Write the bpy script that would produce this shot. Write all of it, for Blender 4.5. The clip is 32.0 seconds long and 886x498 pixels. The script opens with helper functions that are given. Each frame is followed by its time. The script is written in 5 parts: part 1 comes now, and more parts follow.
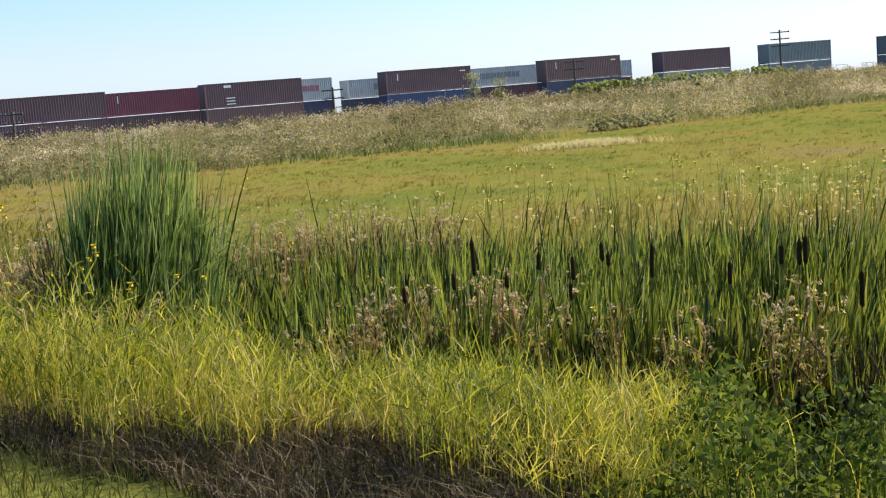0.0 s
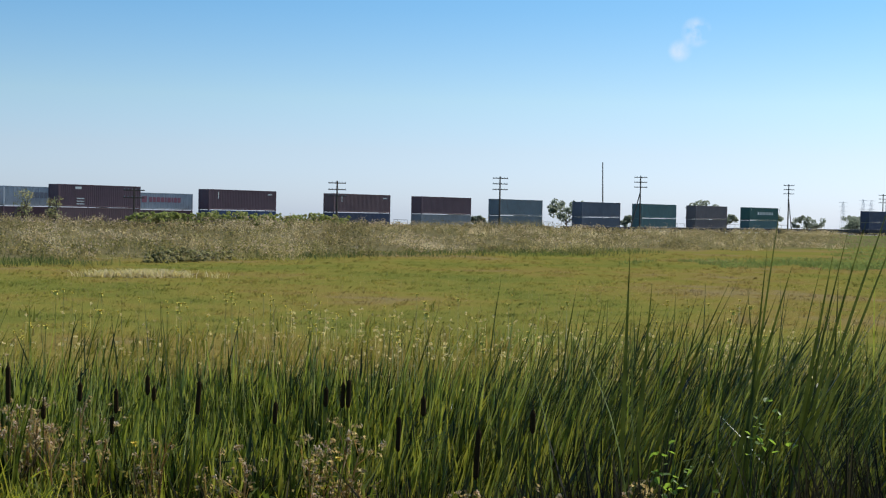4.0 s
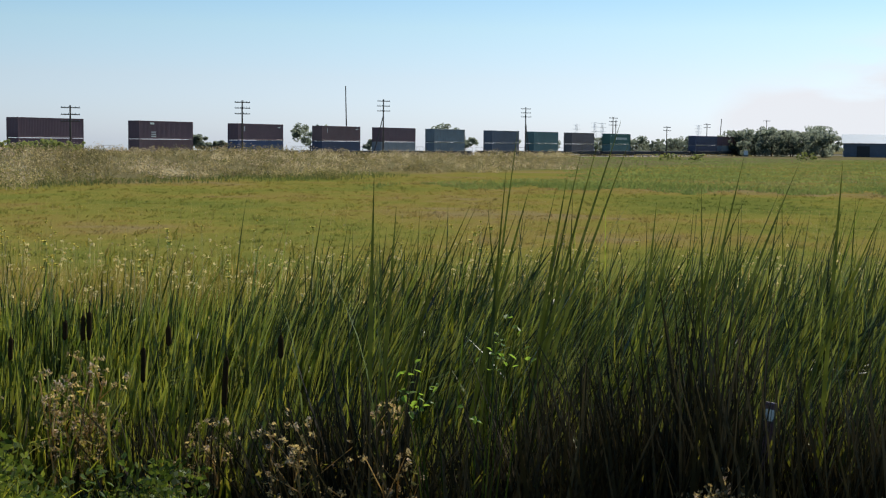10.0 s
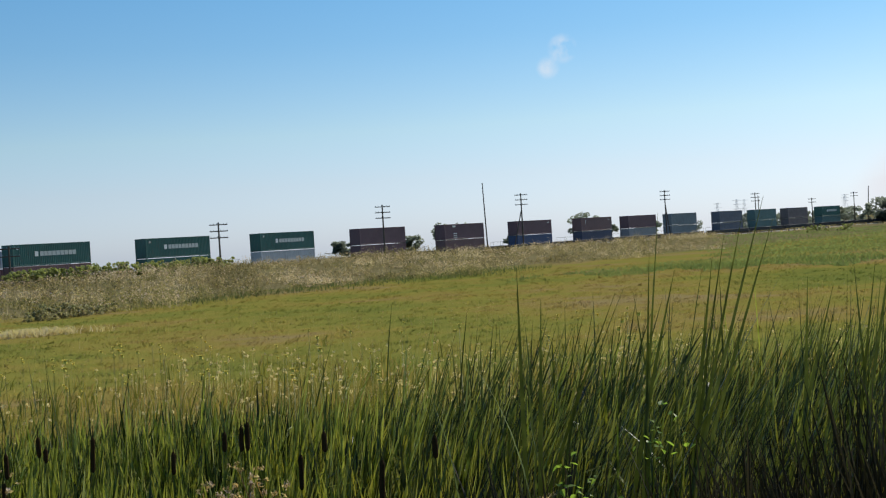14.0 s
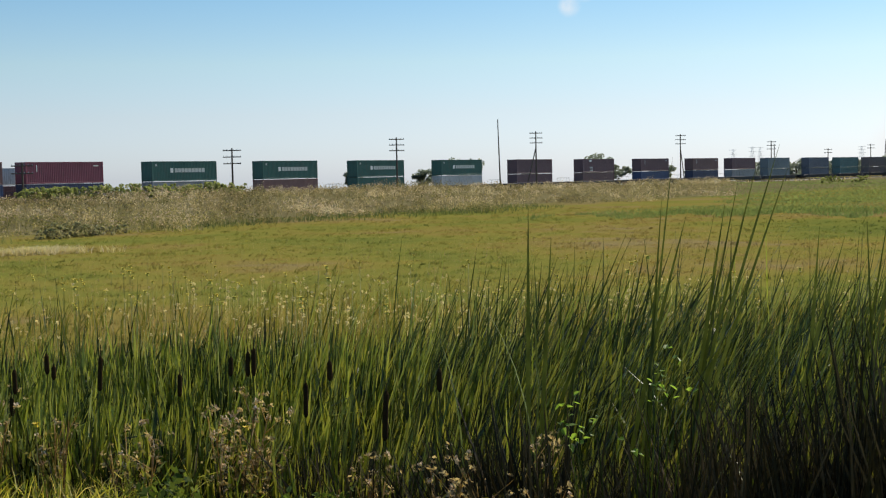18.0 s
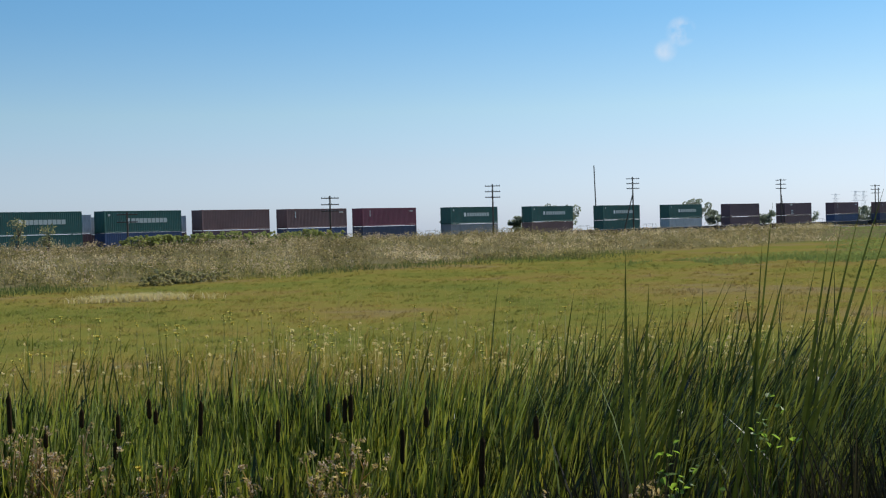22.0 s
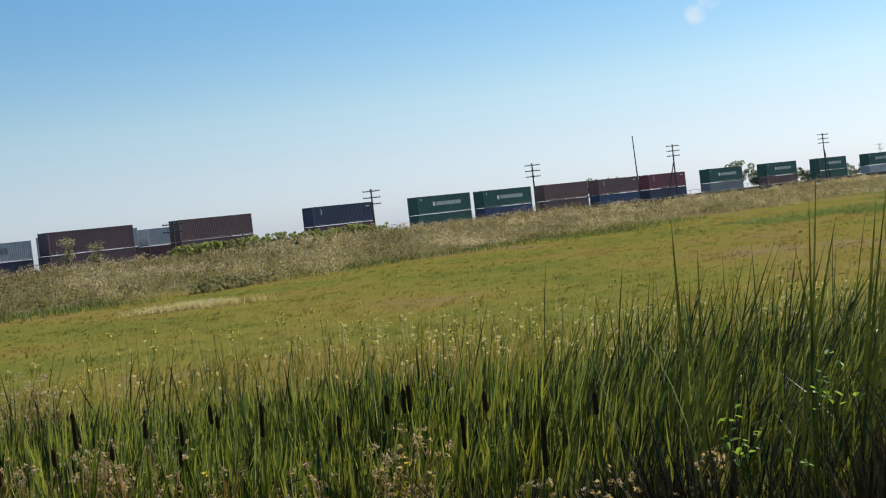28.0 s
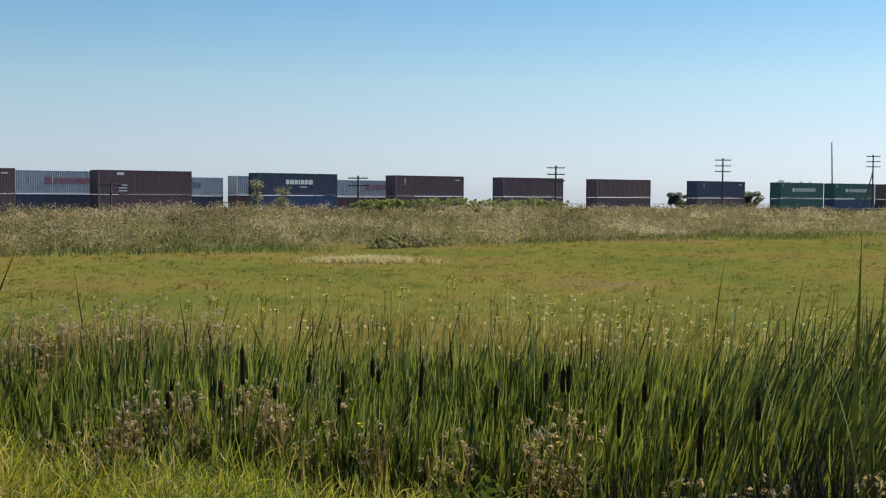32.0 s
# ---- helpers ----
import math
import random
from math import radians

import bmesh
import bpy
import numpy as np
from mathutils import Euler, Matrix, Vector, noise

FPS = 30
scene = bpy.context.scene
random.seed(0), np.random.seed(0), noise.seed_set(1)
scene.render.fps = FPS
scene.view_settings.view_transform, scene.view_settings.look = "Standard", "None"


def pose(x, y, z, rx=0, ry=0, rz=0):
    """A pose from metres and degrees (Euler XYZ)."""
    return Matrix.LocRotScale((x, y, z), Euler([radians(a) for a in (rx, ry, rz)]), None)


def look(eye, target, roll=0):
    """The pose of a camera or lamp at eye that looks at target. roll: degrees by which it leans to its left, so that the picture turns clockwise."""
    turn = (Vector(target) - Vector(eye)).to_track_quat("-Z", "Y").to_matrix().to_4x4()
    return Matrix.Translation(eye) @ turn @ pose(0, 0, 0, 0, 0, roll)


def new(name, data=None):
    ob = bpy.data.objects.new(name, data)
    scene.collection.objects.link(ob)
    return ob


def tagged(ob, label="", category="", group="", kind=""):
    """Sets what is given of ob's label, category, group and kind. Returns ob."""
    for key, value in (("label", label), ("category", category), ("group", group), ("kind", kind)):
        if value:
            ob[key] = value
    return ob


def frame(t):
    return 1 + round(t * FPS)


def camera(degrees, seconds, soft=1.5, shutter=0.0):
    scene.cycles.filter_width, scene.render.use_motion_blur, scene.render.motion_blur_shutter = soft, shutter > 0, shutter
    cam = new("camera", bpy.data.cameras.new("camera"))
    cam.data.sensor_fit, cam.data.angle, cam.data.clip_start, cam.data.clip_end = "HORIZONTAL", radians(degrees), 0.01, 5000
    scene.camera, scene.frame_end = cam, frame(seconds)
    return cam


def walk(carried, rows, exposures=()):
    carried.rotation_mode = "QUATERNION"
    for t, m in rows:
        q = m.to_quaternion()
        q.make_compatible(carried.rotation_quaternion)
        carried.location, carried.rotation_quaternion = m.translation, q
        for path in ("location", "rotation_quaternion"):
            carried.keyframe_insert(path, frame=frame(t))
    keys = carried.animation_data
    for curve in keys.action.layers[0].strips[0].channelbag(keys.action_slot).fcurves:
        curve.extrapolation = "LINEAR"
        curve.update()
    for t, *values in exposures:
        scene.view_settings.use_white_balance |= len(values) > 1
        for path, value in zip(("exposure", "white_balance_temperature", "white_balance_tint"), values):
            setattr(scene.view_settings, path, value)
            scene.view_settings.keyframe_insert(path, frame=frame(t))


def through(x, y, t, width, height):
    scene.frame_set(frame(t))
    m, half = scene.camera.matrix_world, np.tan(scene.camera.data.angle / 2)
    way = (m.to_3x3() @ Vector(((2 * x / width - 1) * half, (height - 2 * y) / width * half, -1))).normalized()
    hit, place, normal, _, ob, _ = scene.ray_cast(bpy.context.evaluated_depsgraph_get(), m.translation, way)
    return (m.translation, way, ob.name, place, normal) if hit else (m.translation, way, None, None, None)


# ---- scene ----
EYE = (0.0, 0.0, 3.2)
cam = camera(38.97, 32.0, soft=1.2)
# seconds, bearing clockwise from +y, tilt up, roll (degrees): a phone held in the hand at one spot
HELD = [
    (0.0, -10.46, -7.19, -4.65),
    (0.5, -10.94, -5.75, -2.71),
    (1.0, -10.79, -6.25, -0.62),
    (1.5, -12.96, -0.22, 0.33),
    (2.0, -11.98, 0.79, 0.85),
    (2.5, -7.46, -0.25, 1.00),
    (4.5, 11.95, -1.78, 1.12),
    (5.0, 11.66, -1.98, 0.82),
    (5.5, 12.78, -0.92, 0.14),
    (6.0, 13.36, -1.18, -0.26),
    (6.5, 13.26, -0.87, -2.76),
    (7.0, 14.82, -1.14, 0.36),
    (7.5, 15.99, -1.48, -0.54),
    (8.0, 17.06, -1.93, -0.29),
    (8.5, 19.46, -2.45, -0.46),
    (9.0, 19.84, -3.18, -0.47),
    (9.5, 19.96, -3.59, 0.02),
    (10.0, 21.68, -4.86, 0.65),
    (10.5, 21.34, -4.39, 0.84),
    (11.0, 21.12, -4.38, 0.71),
    (11.5, 19.11, -3.60, 0.24),
    (12.0, 15.69, -2.30, -2.52),
    (12.5, 16.09, -2.78, -3.56),
    (13.0, 17.09, -2.57, -3.22),
    (13.5, 15.40, -0.24, -4.39),
    (15.5, 15.75, -1.51, -1.01),
    (16.0, 14.60, -1.29, -1.44),
    (16.5, 17.24, -2.56, -1.25),
    (17.0, 14.15, -1.98, -1.65),
    (17.5, 13.38, -2.84, -1.51),
    (18.0, 14.57, -3.35, -1.22),
    (18.5, 13.36, -2.50, -1.76),
    (19.0, 12.86, -2.49, -1.74),
    (19.5, 11.99, -2.30, -3.56),
    (20.0, 11.81, -0.83, -4.52),
    (20.5, 12.27, -0.19, -2.61),
    (21.0, 13.31, -0.60, 0.01),
    (21.5, 12.55, -0.88, -0.60),
    (22.0, 10.22, -1.12, -1.51),
    (22.5, 10.40, -1.97, -1.42),
    (23.0, 10.18, -1.88, -1.50),
    (23.5, 9.45, -2.28, -2.97),
    (24.0, 8.58, -1.81, -3.99),
    (24.5, 8.93, -2.72, -3.48),
    (26.5, 8.39, -1.20, -5.03),
    (27.0, 7.64, -1.46, -4.20),
    (27.5, 6.42, -1.40, -5.95),
    (28.0, 8.10, -1.65, -6.33),
    (28.5, 9.61, -3.74, -6.27),
    (29.0, 4.95, -1.81, -0.81),
    (29.5, 5.06, 1.09, -1.68),
    (30.0, 2.97, 2.16, -1.12),
    (30.5, 3.31, 0.79, -1.09),
    (31.0, 2.35, -0.11, -0.61),
    (31.5, 1.05, -0.37, -0.04),
    (32.0, -0.00, -2.40, 0.36),
]


def aim(bearing, tilt, roll):
    b, e = radians(bearing), radians(tilt)
    way = Vector((math.sin(b) * math.cos(e), math.cos(b) * math.cos(e), math.sin(e)))
    return look(EYE, Vector(EYE) + way, roll)


walk(cam, [(t, aim(b, e, r)) for t, b, e, r in HELD], [
    (0, 0.68, 6650, 10), (0.8, 0.66, 6600, 10), (1.1, 0.58, 6550, 10), (1.5, 0.23, 6150, 10), (2.0, 0.10, 5950, 10), (4.5, 0.0, 6250, 10), (6, -0.05, 6420, 10), (7, -0.05, 6380, 10), (8, -0.12, 6200, 10),
    (10, -0.02, 6450, 10), (12, 0.0, 6600, 10), (16, -0.12, 6250, 10), (17, -0.09, 6250, 10), (18, 0.06, 6800, 10), (19, 0.02, 6550, 10), (20, 0.03, 6450, 10), (21, -0.08, 6250, 10), (22, -0.12, 6150, 10), (23, -0.05, 6380, 10), (24, 0.04, 6550, 10),
    (27, -0.02, 6300, 10), (28, 0.05, 6600, 10), (29, 0.17, 6650, 10), (30, -0.08, 6100, 10), (31, -0.05, 6250, 10), (32, 0.05, 6500, 10)])

# ---- world and sun ----
SUN_BEARING, SUN_HEIGHT = 60.0, 40.0
world = bpy.data.worlds.new("sky")
scene.world = world
world.use_nodes = True
wn, wl = world.node_tree.nodes, world.node_tree.links
wn.clear()
sky = wn.new("ShaderNodeTexSky")
sky.sky_type, sky.sun_disc = "NISHITA", False
sky.sun_elevation, sky.sun_rotation = radians(SUN_HEIGHT), radians(SUN_BEARING)
sky.altitude, sky.air_density, sky.dust_density, sky.ozone_density = 200, 1.0, 0.35, 2.5
background = wn.new("ShaderNodeBackground")
background.inputs["Strength"].default_value = 0.15
world_out = wn.new("ShaderNodeOutputWorld")


def toward(bearing, tilt):
    b, e = radians(bearing), radians(tilt)
    return math.sin(b) * math.cos(e), math.cos(b) * math.cos(e), math.sin(e)


def sky_math(kind, a, b=None, c=None):
    m = wn.new("ShaderNodeMath")
    m.operation = kind
    for socket, value in zip(m.inputs, (a, b, c)):
        if value is None:
            continue
        if hasattr(value, "is_output"):
            wl.new(value, socket)
        else:
            socket.default_value = value
    return m.outputs[0]


def cloud(bearing, tilt, inner, outer, scale, thin, stretch=(1, 1, 1)):
    """A wisp of cloud round one direction, torn by noise."""
    d = wn.new("ShaderNodeVectorMath")
    d.operation = "DOT_PRODUCT"
    wl.new(sky_way, d.inputs[0])
    d.inputs[1].default_value = toward(bearing, tilt)
    r = wn.new("ShaderNodeMapRange")
    r.interpolation_type = "SMOOTHSTEP"
    wl.new(d.outputs["Value"], r.inputs["Value"])
    r.inputs["From Min"].default_value, r.inputs["From Max"].default_value = math.cos(radians(outer)), math.cos(radians(inner))
    stretch_node = wn.new("ShaderNodeMapping")
    stretch_node.inputs["Scale"].default_value = stretch
    wl.new(sky_way, stretch_node.inputs["Vector"])
    n = wn.new("ShaderNodeTexNoise")
    n.inputs["Scale"].default_value, n.inputs["Detail"].default_value = scale, 5
    wl.new(stretch_node.outputs[0], n.inputs["Vector"])
    torn = wn.new("ShaderNodeMapRange")
    wl.new(n.outputs["Fac"], torn.inputs["Value"])
    torn.inputs["From Min"].default_value, torn.inputs["From Max"].default_value, torn.inputs["To Max"].default_value = 0.35, 0.7, thin
    return sky_math("MULTIPLY", r.outputs["Result"], torn.outputs["Result"])


sky_way = wn.new("ShaderNodeTexCoord").outputs["Generated"]
tint = wn.new("ShaderNodeMix")
tint.data_type, tint.blend_type = "RGBA", "MULTIPLY"
tint.inputs["Factor"].default_value = 1.0
wl.new(sky.outputs[0], tint.inputs["A"])
height_of_sky = wn.new("ShaderNodeSeparateXYZ")
wl.new(sky_way, height_of_sky.inputs[0])
clearing = wn.new("ShaderNodeMapRange")
wl.new(height_of_sky.outputs["Z"], clearing.inputs["Value"])
clearing.inputs["From Min"].default_value, clearing.inputs["From Max"].default_value = 0.0, 0.25
air = wn.new("ShaderNodeValToRGB")
for _ in range(3):
    air.color_ramp.elements.new(0.5)
for element, (place_of, colour_of) in zip(air.color_ramp.elements, ((0.0, (0.53, 0.645, 1.0)), (0.2, (0.62, 0.65, 0.80)), (0.36, (0.64, 0.70, 0.74)), (0.64, (0.475, 0.665, 0.75)), (1.0, (0.385, 0.68, 0.79)))):
    element.position, element.color = place_of, (*colour_of, 1)
wl.new(clearing.outputs["Result"], air.inputs["Fac"])
wl.new(air.outputs["Color"], tint.inputs["B"])
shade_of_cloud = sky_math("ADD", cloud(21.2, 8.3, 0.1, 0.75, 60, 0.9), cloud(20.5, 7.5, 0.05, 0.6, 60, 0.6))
shade_of_cloud = sky_math("MINIMUM", sky_math("ADD", shade_of_cloud, sky_math("ADD", sky_math("ADD", cloud(45, 1.5, 1.5, 6.0, 9, 1.5, (1, 1, 4)), cloud(40.5, 0.8, 1, 4.5, 9, 1.5, (1, 1, 4))), cloud(36.5, 0.3, 0.7, 3.5, 9, 1.3, (1, 1, 4)))), 1.0)
veil = wn.new("ShaderNodeMix")
veil.data_type = "RGBA"
wl.new(shade_of_cloud, veil.inputs["Factor"])
wl.new(tint.outputs["Result"], veil.inputs["A"])
veil.inputs["B"].default_value = (5.6, 5.75, 6.05, 1)
wl.new(veil.outputs["Result"], background.inputs[0])
wl.new(background.outputs[0], world_out.inputs[0])

sun = new("sun", bpy.data.lights.new("sun", "SUN"))
sun.data.energy, sun.data.angle, sun.data.color = 5.0, radians(0.6), (1.0, 0.94, 0.84)
sb, se = radians(SUN_BEARING), radians(SUN_HEIGHT)
sun.matrix_world = look((math.sin(sb) * math.cos(se) * 90, math.cos(sb) * math.cos(se) * 90, math.sin(se) * 90), (0, 0, 0))


# ---- materials ----
def material(name, roughness=0.7, metal=0.0):
    m = bpy.data.materials.new(name)
    m.use_nodes = True
    b = m.node_tree.nodes["Principled BSDF"]
    b.inputs["Roughness"].default_value, b.inputs["Metallic"].default_value = roughness, metal
    return m, m.node_tree.nodes, m.node_tree.links, b


def ramp(nodes, stops):
    r = nodes.new("ShaderNodeValToRGB")
    while len(r.color_ramp.elements) < len(stops):
        r.color_ramp.elements.new(0.5)
    for e, (at, c) in zip(r.color_ramp.elements, stops):
        e.position, e.color = at, (*c, 1)
    return r


def noise_node(nodes, links, scale, detail=4.0, coords=None, squash=(1, 1, 1)):
    n = nodes.new("ShaderNodeTexNoise")
    n.inputs["Scale"].default_value, n.inputs["Detail"].default_value = scale, detail
    if coords is None:
        coords = nodes.new("ShaderNodeTexCoord").outputs["Object"]
    m = nodes.new("ShaderNodeMapping")
    m.inputs["Scale"].default_value = squash
    links.new(coords, m.inputs["Vector"])
    links.new(m.outputs[0], n.inputs["Vector"])
    return n


def mixed(nodes, links, factor, a, b, mode="MIX"):
    m = nodes.new("ShaderNodeMix")
    m.data_type, m.blend_type = "RGBA", mode
    for socket, value in ((m.inputs["Factor"], factor), (m.inputs["A"], a), (m.inputs["B"], b)):
        if hasattr(value, "is_output"):
            links.new(value, socket)
        elif isinstance(value, tuple):
            socket.default_value = (*value, 1)
        else:
            socket.default_value = value
    return m.outputs["Result"]


def painted_steel(name, colour, dirt=(0.09, 0.07, 0.06), rough=0.55):
    # bluish lift: the haze of distance is mixed into the paint colour
    colour = tuple(v * 0.92 + k for v, k in zip(colour, (0.012, 0.014, 0.021)))
    # Container paint, faded in patches, with rust streaks, road film and a haze lift.
    """Faded container paint with rust streaks and road film."""
    m, n, l, b = material(name, rough, 0.0)
    fade = noise_node(n, l, 0.5, 5)
    streak = noise_node(n, l, 3.0, 6, squash=(3, 3, 0.35))
    c1 = mixed(n, l, fade.outputs["Fac"], tuple(v * 0.75 for v in colour), tuple(min(1, v * 1.25 + 0.01) for v in colour))
    r = ramp(n, [(0.52, (0, 0, 0)), (0.75, (0.6, 0.6, 0.6))])
    l.new(streak.outputs["Fac"], r.inputs[0])
    l.new(mixed(n, l, r.outputs[0], c1, dirt), b.inputs["Base Color"])
    return m


def leaf_material(name, colours, through=0.45, scale=0.12, glow=(2.2, 2.2, 1.3), gloss=0.5, own=0.8, patchy=1.6, fine=0.0, shine=0.3, soft=0.0):
    """Thin leaves: each blade takes a tint of its own and one of its patch; light passes through."""
    m, n, l, b = material(name, gloss)
    geo = n.new("ShaderNodeNewGeometry")
    r = ramp(n, [(i / max(1, len(colours) - 1), c) for i, c in enumerate(colours)])

    def step(value, weight, base):
        k = n.new("ShaderNodeMath")
        k.operation = "MULTIPLY_ADD"
        l.new(value, k.inputs[0])
        k.inputs[1].default_value = weight
        if hasattr(base, "is_output"):
            l.new(base, k.inputs[2])
        else:
            k.inputs[2].default_value = base
        return k.outputs[0]

    v = step(noise_node(n, l, scale, 1.5 if soft > 0.9 else 4).outputs["Fac"], patchy, 0.5 - patchy / 2 - own / 2 - fine / 2)
    v = step(geo.outputs["Random Per Island"], own, v)
    if fine:
        v = step(noise_node(n, l, scale * 7.3, 3).outputs["Fac"], fine, v)
    l.new(v, r.inputs[0])
    b.inputs["Specular IOR Level"].default_value = shine
    l.new(r.outputs[0], b.inputs["Base Color"])
    t = n.new("ShaderNodeBsdfTranslucent")
    l.new(mixed(n, l, 1.0, r.outputs[0], glow, "MULTIPLY"), t.inputs["Color"])
    if soft:
        up = n.new("ShaderNodeMix")
        up.data_type = "VECTOR"
        up.inputs["Factor"].default_value = soft
        l.new(geo.outputs["Normal"], up.inputs[4])
        up.inputs[5].default_value = (0, 0, 1)
        unit = n.new("ShaderNodeVectorMath")
        unit.operation = "NORMALIZE"
        l.new(up.outputs[1], unit.inputs[0])
        l.new(unit.outputs[0], b.inputs["Normal"])
    mix = n.new("ShaderNodeMixShader")
    mix.inputs[0].default_value = through
    l.new(b.outputs[0], mix.inputs[1])
    l.new(t.outputs[0], mix.inputs[2])
    l.new(mix.outputs[0], n["Material Output"].inputs["Surface"])
    return m


TURN = -37.517      # bearing of the foot of the perpendicular on the railway
# colours of the meadow from wet green to dry tan, in the order of its patches
TURF = [(0.135, 0.158, 0.032), (0.178, 0.183, 0.036), (0.232, 0.202, 0.042), (0.26, 0.19, 0.052), (0.268, 0.197, 0.092)]


def earth_material():
    m, n, l, b = material("earth_and_thatch", 1.0)
    b.inputs["Specular IOR Level"].default_value = 0.0
    big = noise_node(n, l, 0.06, 1.5)
    middle = noise_node(n, l, 0.06 * 7.3, 3)
    small = noise_node(n, l, 6.0, 6)
    patch = n.new("ShaderNodeMath")
    patch.operation = "MULTIPLY_ADD"
    l.new(big.outputs["Fac"], patch.inputs[0])
    patch.inputs[1].default_value, patch.inputs[2].default_value = 2.6, 0.5 - 1.3 - 0.55
    both = n.new("ShaderNodeMath")
    both.operation = "MULTIPLY_ADD"
    l.new(middle.outputs["Fac"], both.inputs[0])
    both.inputs[1].default_value = 1.1
    l.new(patch.outputs[0], both.inputs[2])
    r = ramp(n, [(i / 4, tuple(v * 0.95 for v in c)) for i, c in enumerate(TURF)])
    l.new(both.outputs[0], r.inputs[0])
    dim = n.new("ShaderNodeMath")
    dim.operation = "MULTIPLY"
    l.new(small.outputs["Fac"], dim.inputs[0])
    dim.inputs[1].default_value = 0.6
    turf = mixed(n, l, dim.outputs[0], r.outputs[0], (0.15, 0.135, 0.035))
    soil = mixed(n, l, middle.outputs["Fac"], (0.12, 0.105, 0.045), (0.21, 0.175, 0.088))
    run = n.new("ShaderNodeVectorMath")
    run.operation = "DOT_PRODUCT"
    l.new(n.new("ShaderNodeTexCoord").outputs["Object"], run.inputs[0])
    run.inputs[1].default_value = (math.sin(radians(TURN)), math.cos(radians(TURN)), 0)
    ragged = n.new("ShaderNodeMath")
    ragged.operation = "MULTIPLY_ADD"
    l.new(middle.outputs["Fac"], ragged.inputs[0])
    ragged.inputs[1].default_value = 12.0
    l.new(run.outputs["Value"], ragged.inputs[2])
    bank = n.new("ShaderNodeMapRange")
    l.new(ragged.outputs[0], bank.inputs["Value"])
    bank.inputs["From Min"].default_value, bank.inputs["From Max"].default_value = 71.0, 77.0
    l.new(mixed(n, l, bank.outputs["Result"], turf, soil), b.inputs["Base Color"])
    bump = n.new("ShaderNodeBump")
    bump.inputs["Distance"].default_value = 0.05
    l.new(small.outputs["Fac"], bump.inputs["Height"])
    l.new(bump.outputs[0], b.inputs["Normal"])
    return m


def plain(name, colour, rough=0.7, metal=0.0, vary=0.25, scale=4.0):
    m, n, l, b = material(name, rough, metal)
    k = noise_node(n, l, scale, 5)
    l.new(mixed(n, l, k.outputs["Fac"], tuple(v * (1 - vary) for v in colour), tuple(min(1, v * (1 + vary)) for v in colour)), b.inputs["Base Color"])
    return m


EARTH = earth_material()
BALLAST = plain("ballast_stone", (0.22, 0.20, 0.18), 0.95, 0, 0.5, 9)
STEEL = plain("dark_steel", (0.035, 0.035, 0.04), 0.6, 0.3)
TOWER = plain("galvanised_steel", (0.58, 0.60, 0.63), 0.6, 0.0)
RAIL = plain("rail_steel", (0.10, 0.07, 0.055), 0.5, 0.7)
WOOD = plain("weathered_pole_wood", (0.085, 0.065, 0.05), 0.85, 0, 0.4, 3)
GLASSY = plain("insulator_glass", (0.25, 0.33, 0.33), 0.2)
PAINT = {
    "brown": painted_steel("brown_paint", (0.15, 0.068, 0.062)),
    "maroon": painted_steel("maroon_paint", (0.12, 0.05, 0.058)),
    "rust": painted_steel("rust_brown_paint", (0.19, 0.085, 0.07)),
    "red": painted_steel("red_paint", (0.22, 0.035, 0.055)),
    "green": painted_steel("green_paint", (0.012, 0.10, 0.07)),
    "teal": painted_steel("faded_teal_paint", (0.07, 0.155, 0.145)),
    "navy": painted_steel("navy_paint", (0.026, 0.036, 0.085)),
    "blue": painted_steel("blue_paint", (0.020, 0.05, 0.14)),
    "grey": painted_steel("grey_paint", (0.46, 0.47, 0.48)),
    "drab": painted_steel("drab_grey_paint", (0.24, 0.25, 0.26)),
    # blue and brown greyed for far things: haze painted into the colour
    "hazed_blue": painted_steel("hazed_blue_grey_paint", (0.085, 0.10, 0.135)),
    "hazed_brown": painted_steel("hazed_brown_grey_paint", (0.135, 0.10, 0.095)),
    "slate": painted_steel("slate_grey_paint", (0.14, 0.18, 0.20)),
    "white": painted_steel("white_paint", (0.7, 0.71, 0.72)),
}
MARK = plain("white_lettering_paint", (0.72, 0.74, 0.72), 0.6, 0, 0.1)
MARK_DULL = plain("dulled_white_lettering_paint", (0.46, 0.50, 0.48), 0.6, 0, 0.1)
MARK_RED = plain("red_lettering_paint", (0.30, 0.11, 0.14), 0.6, 0, 0.1)
MARK_GREY = plain("grey_lettering_paint", (0.16, 0.17, 0.2), 0.6, 0, 0.1)
# ramp from near-black to bright: shaded and sunlit stretches are in the colour
SHADED_CATTAIL = leaf_material("shaded_cattail_leaf", [(0.011, 0.016, 0.0035), (0.032, 0.042, 0.008), (0.082, 0.100, 0.016), (0.155, 0.165, 0.028), (0.26, 0.25, 0.06)], 0.22, 0.9, (2.4, 2.3, 0.8), 0.42, 1.7, 0.9, 2.2, 0.3)
BULRUSH = leaf_material("bulrush_leaf", [(0.026, 0.042, 0.013), (0.080, 0.118, 0.034), (0.165, 0.215, 0.062), (0.33, 0.36, 0.135)], 0.34, 0.9, (2.0, 2.1, 1.2), 0.4, 1.3, 1.0, 1.6, 0.3)
# lighter copy of the cattail ramp, with the side light of the left painted in
LIT_CATTAIL = leaf_material("lit_cattail_leaf", [(0.015, 0.024, 0.006), (0.050, 0.070, 0.015), (0.115, 0.145, 0.030), (0.195, 0.215, 0.044), (0.30, 0.30, 0.085)], 0.245, 0.9, (2.2, 2.2, 0.8), 0.42, 1.6, 0.9, 2.2, 0.35)
